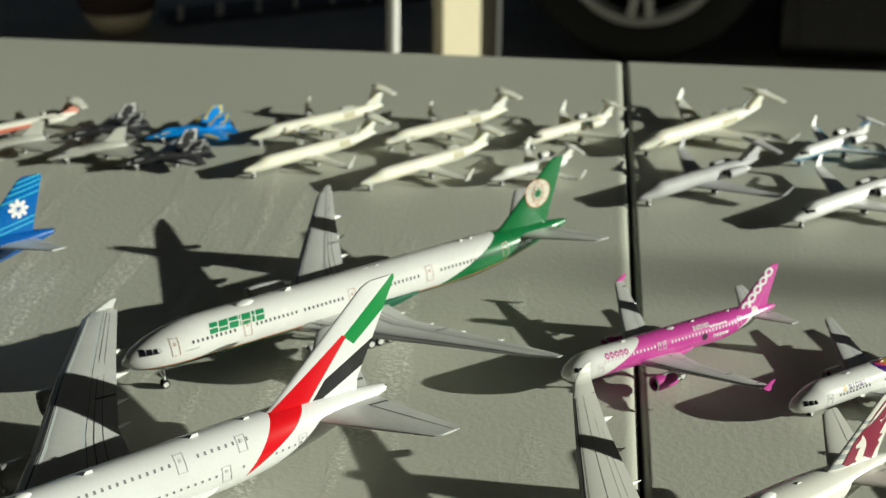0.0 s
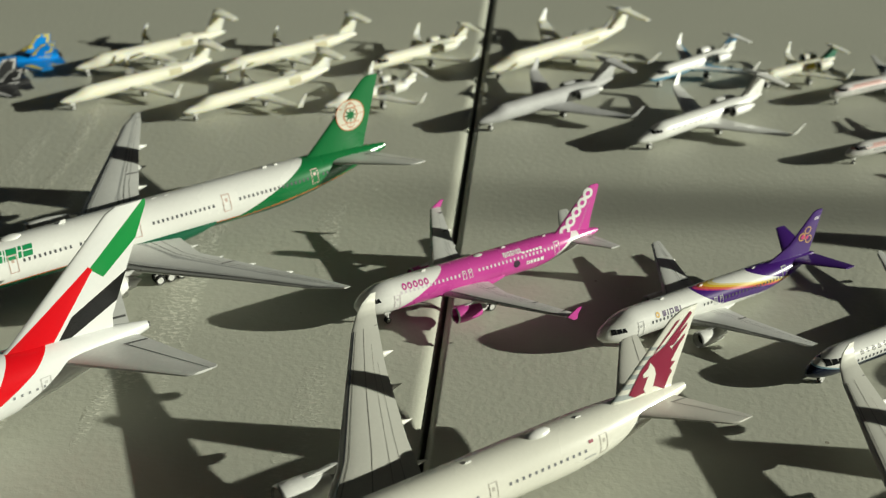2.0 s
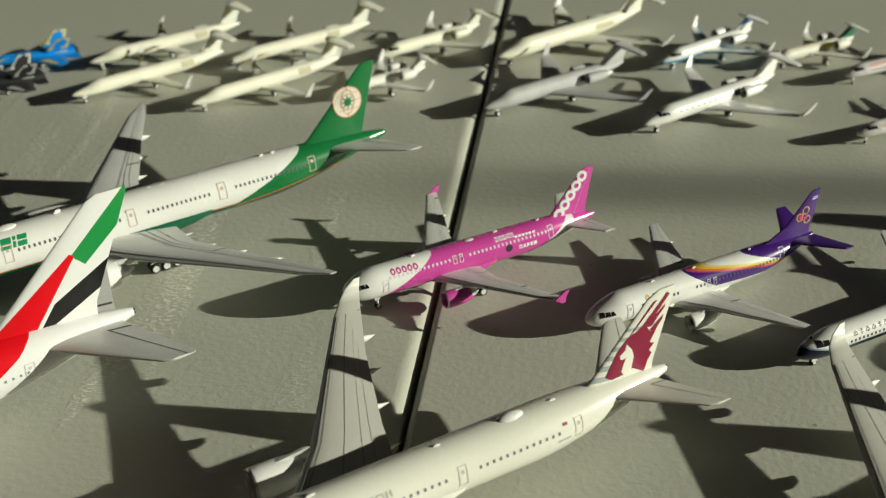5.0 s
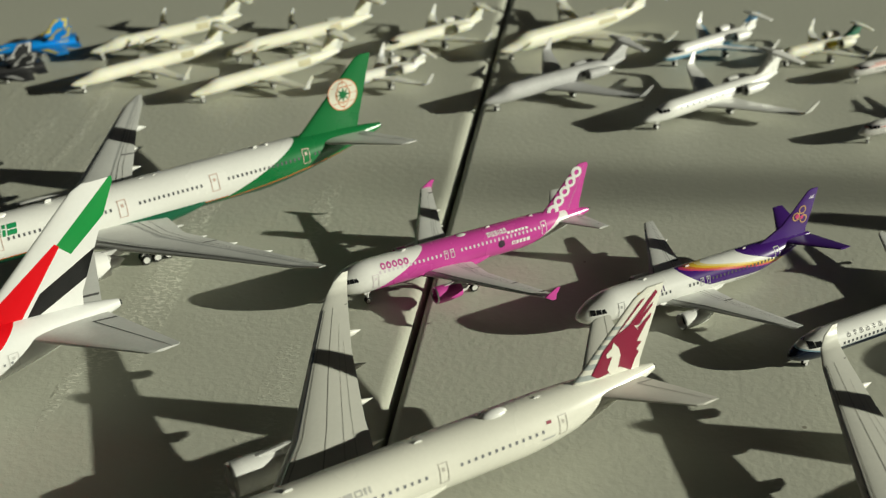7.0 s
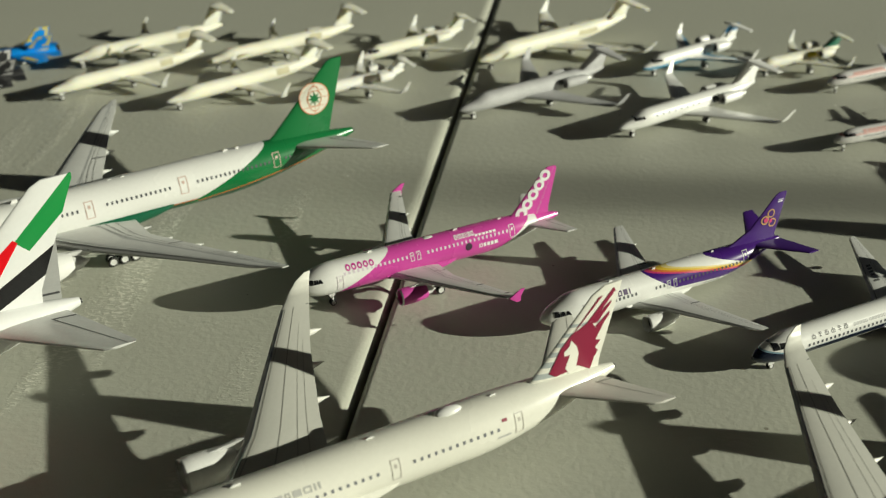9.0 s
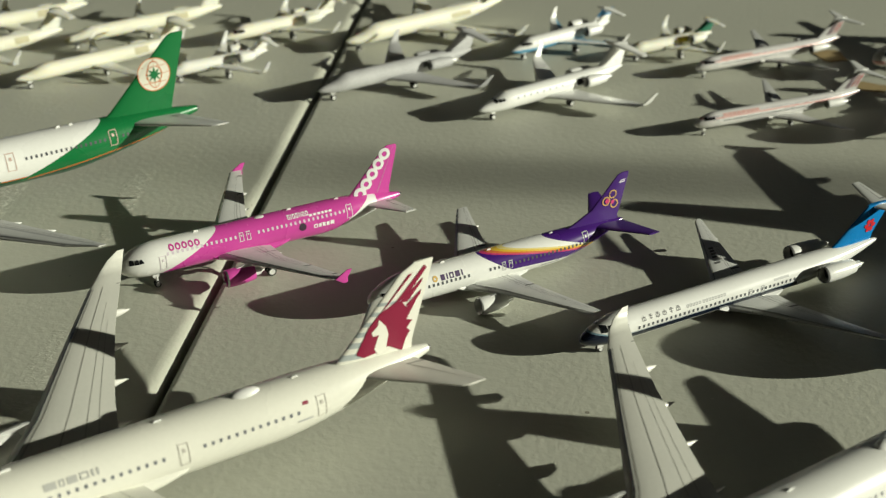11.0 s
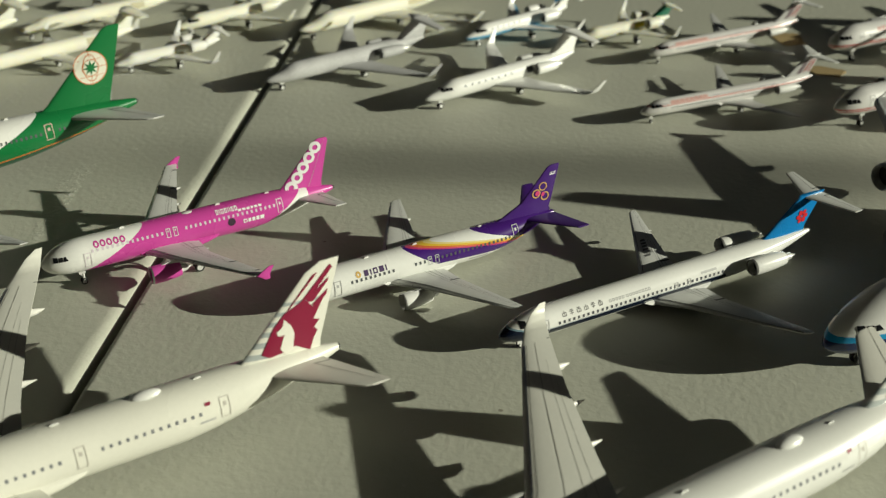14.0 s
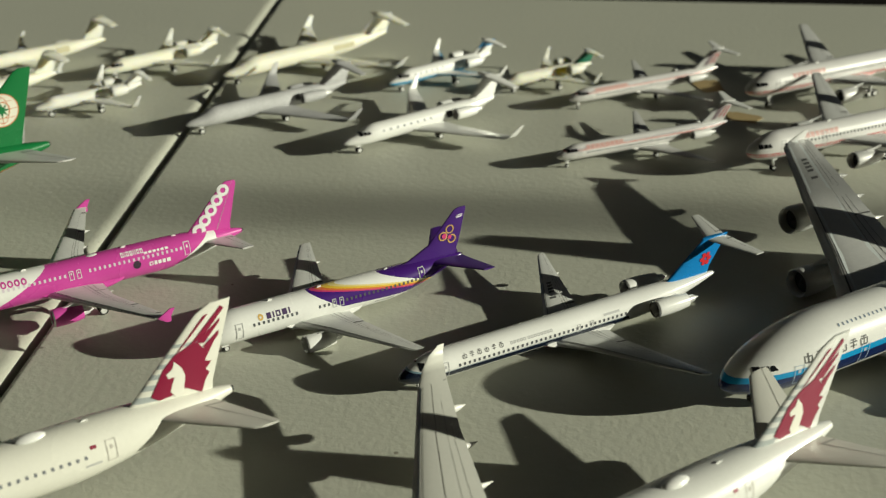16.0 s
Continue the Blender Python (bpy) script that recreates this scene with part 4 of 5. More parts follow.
# ---- single-aisle, magenta and white
MAGENTA = (0.58, 0.065, 0.34)
NARROW_PINK = dict(
    L=37.2, w=3.95, h=4.14, belly=1.9, nose=5.0, tail=11.5, cone_z=0.66, k=1.02, nose_z=0.42,
    paint=paint("magenta_livery", WHITE, 0.26, coat=0.3, layers=(
        (MAGENTA, ((1.0, -2.0, 0.3), (-1.0, 1.55, -24.2))), (MAGENTA, ((1.0, 0.0, 34.2),)),)),
    windows=[(4.75, 5.7, 29.0, 0.60, 0.25, 0.34, ((14.6, 16.6),))], win_mat=ink("window_pale", (0.62, 0.55, 0.62)),
    doors=[(4.7, 3.1, 0.85, 1.75), (14.7, 4.3, 0.55, 1.0), (15.6, 4.3, 0.55, 1.0), (29.0, 3.9, 0.8, 1.6)], line_w=0.11, door_mat=ink("door_pale", (0.66, 0.60, 0.64)),
    cockpit=cockpit(1.25, 4.25, 0.55, 0.60),
    wing=[(0.4, 2.75, 10.6, 8.2, 0.13), (1.9, 2.85, 11.9, 6.6, 0.13), (6.3, 3.45, 14.4, 4.1, 0.11), (16.6, 4.75, 20.3, 1.65, 0.09)],
    winglet=[(16.7, 4.05, 21.5, 0.6, 0.08), (16.75, 4.75, 20.5, 1.6, 0.10), (16.8, 5.7, 22.0, 0.6, 0.08)], winglet_mat=ink("magenta", MAGENTA),
    tracks=(4.2, 8.0, 11.5), track_over=0.55, track_r=0.22,
    engines=[dict(y=5.75, u=11.2, z=2.0, l=4.5, r=1.1, mat=ink("magenta", MAGENTA), label="glossy magenta engine nacelle", pylon=M["white"])],
    stab=[(0.6, 4.6, 31.4, 4.2, 0.10), (6.2, 5.2, 35.0, 1.5, 0.09)],
    fin=[(4.9, 28.6, 7.2, 0.07), (6.0, 30.2, 5.6, 0.08), (11.4, 35.0, 2.0, 0.08), (11.75, 35.6, 1.2, 0.08)],
    fin_mat=ink("magenta", MAGENTA),
    fin_label="magenta fin with rounded white shapes",
    emblems=[([p for i in range(5) for p in ringed(31.6 + 0.90 * i, 6.0 + 1.18 * i, 0.36, (0.88, 0.80, 0.80, 0.78, 0.80)[i], 16)], ink("title_white", (0.8, 0.8, 0.8)), "title_shape")],
    prints=[([q for i in range(5) for q in ringed(6.4 + 0.78 * i, 5.45 - 0.02 * i, 0.17, 0.33, 12)], ink("title_magenta", (0.55, 0.05, 0.30)), "title_loop"),
            (blocks(21.2, 5.40, 0.42, ((0.34, 1), (0.10, 0), (0.34, 1), (0.30, 1), (0.10, 0), (0.10, 0), (0.30, 1), (0.34, 1)), 0.12) + blocks(24.4, 3.75, 0.5, ((0.5, 1), (0.35, 0), (0.4, 0), (0.4, 0), (0.5, 0)), 0.14) + blocks(24.0, 5.25, 0.22, ((0.4, 0), (0.4, 0), (0.4, 0), (0.3, 0), (0.4, 0), (0.4, 0)), 0.15), ink("title_white", (0.8, 0.8, 0.8)), "script_bar"),
            ([blob(22.9, 4.25, 0.5, 12, 1.0)], ink("dark_patch", (0.05, 0.03, 0.05)), "dark_patch")],
    aerials=[(9.5, 0.5, 0.7), (21.5, 0.5, 0.7), (28.0, 0.4, 0.6)], domes=[(18.0, 0.8, 0.4, 0.18)],
    fairing=(10.5, 22.0, 2.1, 1.5, 3.4), mains=[(17.6, 3.8, 2.6, 0.58, 0.42, 1)], nosegear=(4.6, 2.2, 0.40, 0.25))
put(aircraft("airliner_model", NARROW_PINK, "magenta and white narrow-body model with rounded tail lettering shapes", group="narrow-body models in the middle row"), -0.0272, -0.0087, 34.8)

# ---- single-aisle, white with a purple tail
PURPLE = (0.055, 0.012, 0.17)
NARROW_PURPLE = dict(
    L=33.8, w=3.76, h=3.76, belly=1.90, brow=0.25, nose=5.4, tail=10.6, cone_z=0.82, nose_z=0.36, k=1.0623, low=0.93,
    paint=paint("white_purple_livery", WHITE, 0.26, coat=0.3, layers=(
        (PURPLE, ((1.0, 1.68, 24.7), (0.067, 1.0, 4.95))),
        ((0.55, 0.05, 0.16), ((0.169, 1.0, 8.55),)),
        ((0.62, 0.16, 0.05), ((0.165, 1.0, 8.60),)),
        ((0.70, 0.45, 0.05), ((0.160, 1.0, 8.66),)),
        ((0.74, 0.62, 0.25), ((0.155, 1.0, 8.72),)),
        (WHITE, ((0.150, 1.0, 8.76),)),
        (PURPLE, ((0.30, 1.0, 13.2),)),)),
    windows=[(4.05, 6.6, 28.0, 0.56, 0.25, 0.34, ((11.8, 12.8), (13.3, 14.2), (16.0, 17.4)))],
    doors=[(4.6, 3.0, 0.85, 1.75), (16.1, 3.7, 0.5, 0.95), (17.0, 3.7, 0.5, 0.95), (27.4, 3.8, 0.8, 1.5)], line_w=0.10, cockpit=cockpit(1.25, 3.75, 0.62, 0.62),
    wing=[(0.4, 2.45, 10.4, 8.0, 0.13), (1.9, 2.55, 11.6, 6.6, 0.13), (5.2, 3.05, 13.8, 4.4, 0.11), (14.1, 3.6, 19.2, 1.5, 0.09), (14.4, 3.6, 19.7, 1.1, 0.08)],
    tracks=(4.0, 7.2, 10.2), track_over=0.55, track_r=0.22,
    engines=[dict(y=4.85, u=11.2, z=1.9, l=4.4, r=1.0, mat=M["white"], label="white engine nacelle with a bright lip")],
    stab=[(0.5, 5.1, 29.4, 4.4, 0.10), (6.2, 5.8, 33.3, 1.5, 0.09)], stab_mat=ink("purple", PURPLE), stab_lines=False,
    fin=[(5.0, 24.2, 9.0, 0.05), (5.9, 26.8, 6.4, 0.07), (7.2, 29.4, 4.2, 0.08), (11.0, 32.9, 1.6, 0.08), (11.2, 33.4, 1.0, 0.08)], fin_mat=ink("purple", PURPLE), fin_label="deep purple fin with a gold looped emblem", fin_line=False,
    emblems=[(ringed(32.25, 8.75, 0.42, 0.56, 16) + ringed(31.35, 8.0, 0.42, 0.58, 16) + ringed(32.55, 7.45, 0.42, 0.58, 16), ink("emblem_gold", (0.62, 0.40, 0.12)), "emblem_loop"),
             ([blob(31.5, 8.0, 0.32), blob(32.25, 7.75, 0.26)], ink("emblem_rose", (0.62, 0.06, 0.20)), "emblem_flower"), ([rect(33.1, 33.9, 10.0, 10.15), rect(33.2, 34.0, 10.25, 10.35)], ink("title_white", (0.8, 0.8, 0.8)), "flag_bar")],
    prints=[(blocks(8.3, 4.48, 0.56, ((0.5, 0), (0.16, 0), (0.52, 1), (0.55, 0), (0.16, 0)), 0.22), ink("title_plum", (0.06, 0.03, 0.10)), "title_bar"),
            (ringed(7.6, 4.8, 0.12, 0.32, 10), ink("emblem_gold", (0.62, 0.40, 0.12)), "title_loop"), ([rect(21.5, 24.0, 2.75, 2.95)], M["faint"], "registration_bar")],
    aerials=[(9.0, 0.45, 0.6), (15.0, 0.45, 0.6), (23.5, 0.4, 0.5)],
    fairing=(10.0, 20.5, 1.95, 1.4, 3.0), mains=[(16.6, 2.9, 2.3, 0.55, 0.40, 1)], nosegear=(3.9, 1.9, 0.36, 0.25))
put(aircraft("airliner_model", NARROW_PURPLE, "white narrow-body model with a purple and gold tail", group="narrow-body models in the middle row"), 0.0496, -0.0157, 35.0)

# ---- rear-engined T-tail twin, white with a dark blue line
SKYB, INKBLUE = (0.008, 0.215, 0.56), (0.006, 0.012, 0.032)
REAR_TWIN = dict(
    L=43.3, w=3.35, h=3.34, belly=1.66, brow=0.25, nose=5.8, tail=12.0, cone_z=0.80, nose_z=0.33, k=1.0148, low=0.77, wing_marks=(2.15, 0.055, 6, 0.28, 0.50),
    paint=paint("white_navy_line_livery", WHITE, 0.24, coat=0.35, layers=(
        ((0.42, 0.46, 0.46), ((0.0, -1.0, -3.20), (1.0, 0.0, 5.0))),
        (INKBLUE, ((0.0, -1.0, -3.06),)), (WHITE, ((0.0, -1.0, -2.34), (1.0, 0.0, 5.4))),
        ((0.36, 0.37, 0.38), ((0.0, -1.0, -1.85), (1.0, 0.0, 5.4))), (WHITE, ((1.0, 0.6, 31.8),)),
        ((0.22, 0.34, 0.42), ((-0.20, -1.0, -4.16), (-1.0, 0.0, -5.0))), (INKBLUE, ((-0.20, -1.0, -3.98), (-1.0, 0.0, -5.4))),)),
    windows=[(3.30, 6.6, 29.0, 0.62, 0.27, 0.34, ())], doors=[(4.6, 2.5, 0.8, 1.7), (22.2, 3.0, 0.5, 0.9), (24.0, 3.0, 0.5, 0.9)], line_w=0.09, cockpit=cockpit(2.1, 3.74, 0.80, 0.62),
    wing=[(0.4, 1.9, 18.2, 8.6, 0.12), (1.7, 2.0, 19.6, 7.0, 0.12), (5.0, 2.35, 22.0, 4.6, 0.11), (16.0, 3.2, 28.4, 1.15, 0.09), (16.4, 3.25, 29.0, 0.55, 0.08)],
    tracks=(4.5, 8.5, 12.0), track_over=0.5, track_r=0.2,
    rear_engines=[dict(y=2.95, u=32.2, z=3.7, l=5.9, r=1.04, mat=M["white"], label="white rear engine nacelle")],
    fin=[(4.4, 35.4, 7.0, 0.09), (5.4, 36.8, 5.8, 0.10), (9.0, 41.0, 3.8, 0.10), (9.4, 41.2, 3.9, 0.10)], fin_mat=paint("sky_fin", SKYB, 0.28), fin_label="bright blue fin with a red emblem", fin_line=False,
    emblems=[(petals(41.8, 6.7, 0.95, 6, 0.30), ink("emblem_red", (0.62, 0.03, 0.04)), "emblem_flower")],
    stab=[(0.1, 9.1, 41.9, 2.9, 0.10), (5.9, 9.1, 44.4, 1.2, 0.09)],
    prints=[(glyphs(7.2, 3.98, 0.52, 6, 0.42), M["line"], "title_bar"), (blocks(13.3, 4.0, 0.30, ((0.3, 1),) * 5 + ((0, 0),) + ((0.3, 1),) * 8, 0.13), M["faint"], "title_bar"), ([rect(26.0, 28.2, 3.95, 4.2)], M["faint"], "registration_bar")],
    fairing=(18.0, 28.0, 1.9, 1.0, 2.4), mains=[(23.6, 2.5, 2.0, 0.52, 0.4, 1)], nosegear=(2.7, 1.7, 0.36, 0.25))
put(aircraft("airliner_model", REAR_TWIN, "slim white rear-engined model with a blue tail and navy line", group="narrow-body models in the middle row"), 0.1110, -0.0294, 34.5)

# ---- wide-body twins, cream white with a maroon emblem
PALE = (0.77, 0.76, 0.68)
GREYBAND = (0.40, 0.44, 0.44)
MAROON = (0.24, 0.012, 0.045)
WIDE_PALE = dict(
    L=63.6, w=5.96, h=6.09, belly=2.2, nose=8.0, tail=18.0, cone_z=0.72,
    paint=paint("pale_lacquer", PALE, 0.26, coat=0.3),
    win_mat=ink("window_grey", (0.20, 0.21, 0.23)), windows=[(5.88, 9.0, 47.4, 0.80, 0.28, 0.36, ((15.2, 17.8), (34.4, 37.2)))],
    doors=[(7.4, 4.8, 1.0, 2.1), (16.0, 4.8, 1.0, 2.1), (35.4, 4.8, 1.0, 2.1), (49.6, 4.9, 1.0, 2.1)], line_w=0.09, door_mat=ink("door_grey_ink", (0.50, 0.475, 0.43)), cockpit=cockpit(2.3, 5.5, 0.85, 0.9),
    wing=[(0.5, 3.8, 16.4, 15.2, 0.12), (3.0, 4.0, 18.8, 13.0, 0.12), (10.0, 5.1, 25.0, 8.6, 0.10), (21.0, 6.4, 32.2, 5.3, 0.09), (28.6, 7.3, 37.2, 3.6, 0.085), (31.0, 7.8, 39.2, 2.7, 0.08), (31.9, 8.6, 40.5, 1.9, 0.08), (32.2, 9.4, 41.9, 0.8, 0.08)], wing_flat=4,
    wing_mat=paint("pale_wing", (0.72, 0.715, 0.65), 0.36, 0.05, vary=0.08), tracks=(7.0, 13.0, 18.5, 24.0), track_over=1.4, track_mat=paint("pale_fairing", (0.72, 0.71, 0.66), 0.36),
    engines=[dict(y=10.5, u=18.4, z=3.2, l=7.2, r=1.9, mat=M["white"], label="pale engine nacelle with a dark intake")],
    stab=[(0.8, 6.6, 54.4, 7.0, 0.10), (9.2, 7.7, 61.9, 2.8, 0.09), (9.5, 7.75, 62.7, 1.9, 0.09)], stab_mat=paint("pale_tailplane", (0.70, 0.69, 0.63), 0.36, 0.03),
    fin=[(6.6, 51.2, 10.4, 0.075), (8.3, 53.2, 8.6, 0.085), (16.2, 60.6, 3.6, 0.085), (17.0, 62.2, 2.2, 0.085)],
    fin_mat=paint("grey_banded_fin", PALE, 0.27, coat=0.3, layers=tuple((GREYBAND, ((0.10, 1.0, z0 + 5.6), (-0.10, -1.0, -z0 - 5.6 - w0), (-1.0, 1.05, -47.6))) for z0, w0 in ((8.0, 0.62), (9.2, 0.58), (10.3, 0.5), (11.3, 0.45), (12.3, 0.4), (13.3, 0.35)))),
    fin_label="pale fin with grey bands and a maroon emblem", fin_line=False,
    emblems=[([[(55.2, 8.7), (56.0, 8.1), (57.5, 8.2), (58.9, 8.5), (60.5, 7.4), (61.0, 8.7), (61.5, 9.4), (61.1, 9.9), (61.8, 10.6), (61.1, 10.9), (62.3, 12.8), (61.1, 12.3), (60.5, 13.2), (59.9, 13.3), (59.0, 12.9), (58.0, 12.5), (56.7, 11.2)],
               [(58.7, 12.7), (59.9, 13.3), (63.3, 16.5), (63.6, 16.1), (61.0, 13.5)], [(60.3, 13.1), (61.2, 12.9), (63.0, 14.7), (63.1, 15.1)], [(61.0, 12.5), (61.7, 12.2), (62.8, 13.3), (62.9, 13.8)], [(58.0, 12.3), (58.5, 12.9), (61.4, 15.9), (61.9, 16.0)]], ink("maroon", MAROON), "emblem_shape"),
             ([[(57.7, 7.9), (58.6, 8.2), (58.7, 9.0), (58.9, 10.0), (58.6, 11.0), (57.9, 11.9), (57.7, 11.2), (57.0, 10.7), (57.1, 10.2), (57.8, 10.2), (57.5, 9.5), (57.2, 8.7)]], ink("emblem_pale", PALE), "emblem_neck")],
    prints=[(blocks(23.2, 6.7, 0.55, ((1.1, 0), (0.5, 1), (0.9, 0), (0.8, 1), (0.22, 0), (0.22, 0)), 0.24), ink("title_grey", (0.45, 0.45, 0.43)), "title_bar"),
            ([rect(47.4, 49.0, 5.05, 5.25)], M["faint"], "registration_bar"), ([rect(48.1, 48.7, 6.65, 6.95)], ink("maroon", MAROON), "flag_patch")],
    line_mat=ink("engraved_line", (0.37, 0.365, 0.335)), engraved=True,
    aerials=[(20.0, 0.5, 1.2), (34.0, 0.4, 1.0), (48.0, 0.35, 0.9)], domes=[(43.3, 1.6, 0.7, 0.55)],
    fairing=(17.5, 38.0, 3.2, 1.8, 4.9), mains=[(30.5, 5.2, 3.6, 0.68, 0.5, 2)], nosegear=(5.4, 3.0, 0.60, 0.42))


def raised(s, dz, k):
    """The same aircraft on taller legs."""
    r = dict(s, k=k, belly=s["belly"] + dz)
    r["windows"] = [(z + dz, *w) for z, *w in s["windows"]]
    r["doors"] = [(u, z + dz, w, h) for u, z, w, h in s["doors"]]
    r["cockpit"] = [[(u, z + dz) for u, z in p] for p in s["cockpit"]]
    r["wing"] = [(y, z + dz, u, c, t) for y, z, u, c, t in s["wing"]]
    r["stab"] = [(y, z + dz, u, c, t) for y, z, u, c, t in s["stab"]]
    r["fin"] = [(z + dz, u, c, t) for z, u, c, t in s["fin"]]
    r["engines"] = [dict(e, z=e["z"] + dz) for e in s["engines"]]
    for key in ("emblems", "prints"):
        r[key] = [([[(u, z + dz) for u, z in p] for p in ps], m, n) for ps, m, n in s[key]]
    a, b_, c, d, e = s["fairing"]
    r["fairing"] = (a, b_, c, d + dz, e + dz)
    r["mains"] = [(u, y, t + dz, rr, w, n) for u, y, t, rr, w, n in s["mains"]]
    u, t, rr, w = s["nosegear"]
    r["nosegear"] = (u, t + dz, rr, w)
    bands = tuple((GREYBAND, ((0.10, 1.0, z0 + 5.6 + dz), (-0.10, -1.0, -z0 - 5.6 - w0 - dz), (-1.0, 1.05, -47.6 + 1.05 * dz))) for z0, w0 in ((8.0, 0.62), (9.2, 0.58), (10.3, 0.5), (11.3, 0.45), (12.3, 0.4), (13.3, 0.35)))
    r["fin_mat"] = paint("grey_banded_fin_raised", PALE, 0.27, coat=0.3, layers=bands)
    return r


put_tail(aircraft("airliner_model", raised(WIDE_PALE, 0.6, 0.992), "cream-white wide-body model with a maroon tail emblem", group="big airliners in the front rows"), 0.0718, -0.0559, 37.5, 63.6 * 0.992 * S)


def stretched(s, du, after):
    """A longer sister: everything behind the station moves aft."""
    def mv(u, h=0.5):
        return u + (du * h if u > 12 else 0.0) + (du * (1 - h) if u > after else 0.0)
    r = dict(s)
    r["L"], r["k"], r["low"] = s["L"] + du, 1.0135, 1.07
    r["windows"] = [(z, u0, u1 + du, st, w, h, tuple((mv(a), mv(a) + (b - a)) for a, b in g)) for z, u0, u1, st, w, h, g in s["windows"]]
    r["doors"] = [(mv(u), z, w, h) for u, z, w, h in s["doors"]]
    r["wing"] = [(y * 0.985 if y > 3.0 else y, z - 1.5 * (y / 32.0) ** 1.3, u + du * 0.5 + 0.018 * y, c, t) for y, z, u, c, t in s["wing"]]
    r["engines"] = [dict(e, u=e["u"] + du * 0.5) for e in s["engines"]]
    r["stab"] = [(y, z, u + du, c, t) for y, z, u, c, t in s["stab"]]
    r["fin"] = [(z, u + du, c, t) for z, u, c, t in s["fin"]]
    r["emblems"] = [([[(u + du, z) for u, z in p] for p in ps], m, n) for ps, m, n in s["emblems"]]
    r["prints"] = [([[(mv(u), z) for u, z in p] for p in ps], m, n) for ps, m, n in s["prints"]]
    r["aerials"] = [(mv(u), h, l) for u, h, l in s["aerials"]]
    r["domes"] = [(mv(u), a, b_, c) for u, a, b_, c in s["domes"]]
    a, b_, c, d, e = s["fairing"]
    r["fairing"] = (a + du * 0.5, b_ + du * 0.5, c, d, e)
    r["mains"] = [(u + du * 0.5, y, t, rr, w, n) for u, y, t, rr, w, n in s["mains"]]
    bands = tuple((GREYBAND, ((0.10, 1.0, z0 + 5.6 + du * 0.1), (-0.10, -1.0, -z0 - 5.6 - w0 - du * 0.1), (-1.0, 1.05, -47.6 - du))) for z0, w0 in ((8.0, 0.62), (9.2, 0.58), (10.3, 0.5), (11.3, 0.45), (12.3, 0.4), (13.3, 0.35)))
    r["paint"] = paint("cool_pale_lacquer", (0.72, 0.722, 0.69), 0.30, coat=0.25)
    r["fin_mat"] = paint("grey_banded_fin_long", (0.72, 0.722, 0.69), 0.27, coat=0.3, layers=bands)
    return r


put_tail(aircraft("airliner_model", stretched(WIDE_PALE, 7.0, 40.0), "longer cream-white wide-body model with a maroon tail emblem", group="big airliners in the front rows"), 0.2207, -0.0544, 38.5, 70.6 * 1.0135 * S)

# ---- wide-body twin, turquoise and blue tail
WIDE_LAGOON = dict(WIDE_PALE, L=62.0, paint=paint("white_lagoon_livery", WHITE, 0.26, coat=0.3, layers=(((0.005, 0.09, 0.36), ((1.0, -0.5, 44.0),)),)),
    wing_flat=3, wing=[(0.5, 3.7, 18.6, 14.6, 0.12), (3.0, 3.8, 20.8, 12.6, 0.12), (10.0, 4.8, 26.4, 7.8, 0.10), (25.0, 7.0, 36.8, 4.0, 0.09), (30.0, 8.2, 42.0, 0.9, 0.08)],
    fin=[(6.8, 47.8, 11.0, 0.075), (8.7, 50.2, 8.8, 0.085), (16.6, 57.4, 4.0, 0.085), (17.0, 58.2, 3.0, 0.085)], stab=[(0.8, 6.6, 51.4, 7.0, 0.10), (9.6, 7.8, 58.8, 2.4, 0.09)], stab_mat=M["wing"],
    fin_mat=paint("lagoon_fin", (0.005, 0.13, 0.45), 0.27, coat=0.3, layers=tuple(((0.05, 0.42, 0.62), ((-0.18, 1.0, z0 - 10.0), (0.18, -1.0, -z0 + 10.0 - 0.28))) for z0 in (8.4, 9.3, 13.2, 14.2, 15.0, 15.8))), fin_label="blue fin with pale wavy bands and a white flower",
    emblems=[(petals(56.9, 11.9, 1.75, 8, 0.22), ink("title_white", (0.8, 0.8, 0.8)), "emblem_flower")], prints=[], doors=[(7.4, 4.5, 1.15, 2.1), (16.0, 4.5, 1.15, 2.1), (32.4, 4.5, 1.15, 2.1), (50.6, 4.9, 1.15, 2.1)], wing_mat=M["wing"], track_mat=M["wing"], domes=[], engines=[dict(y=9.8, u=19.4, z=3.2, l=7.0, r=1.9, mat=M["white"], label="white engine nacelle")])
put_tail(aircraft("airliner_model", WIDE_LAGOON, "white wide-body model with a blue flowered tail", group="big airliners in the front rows"), -0.2385, 0.0660, 40.0, 62.0 * S)


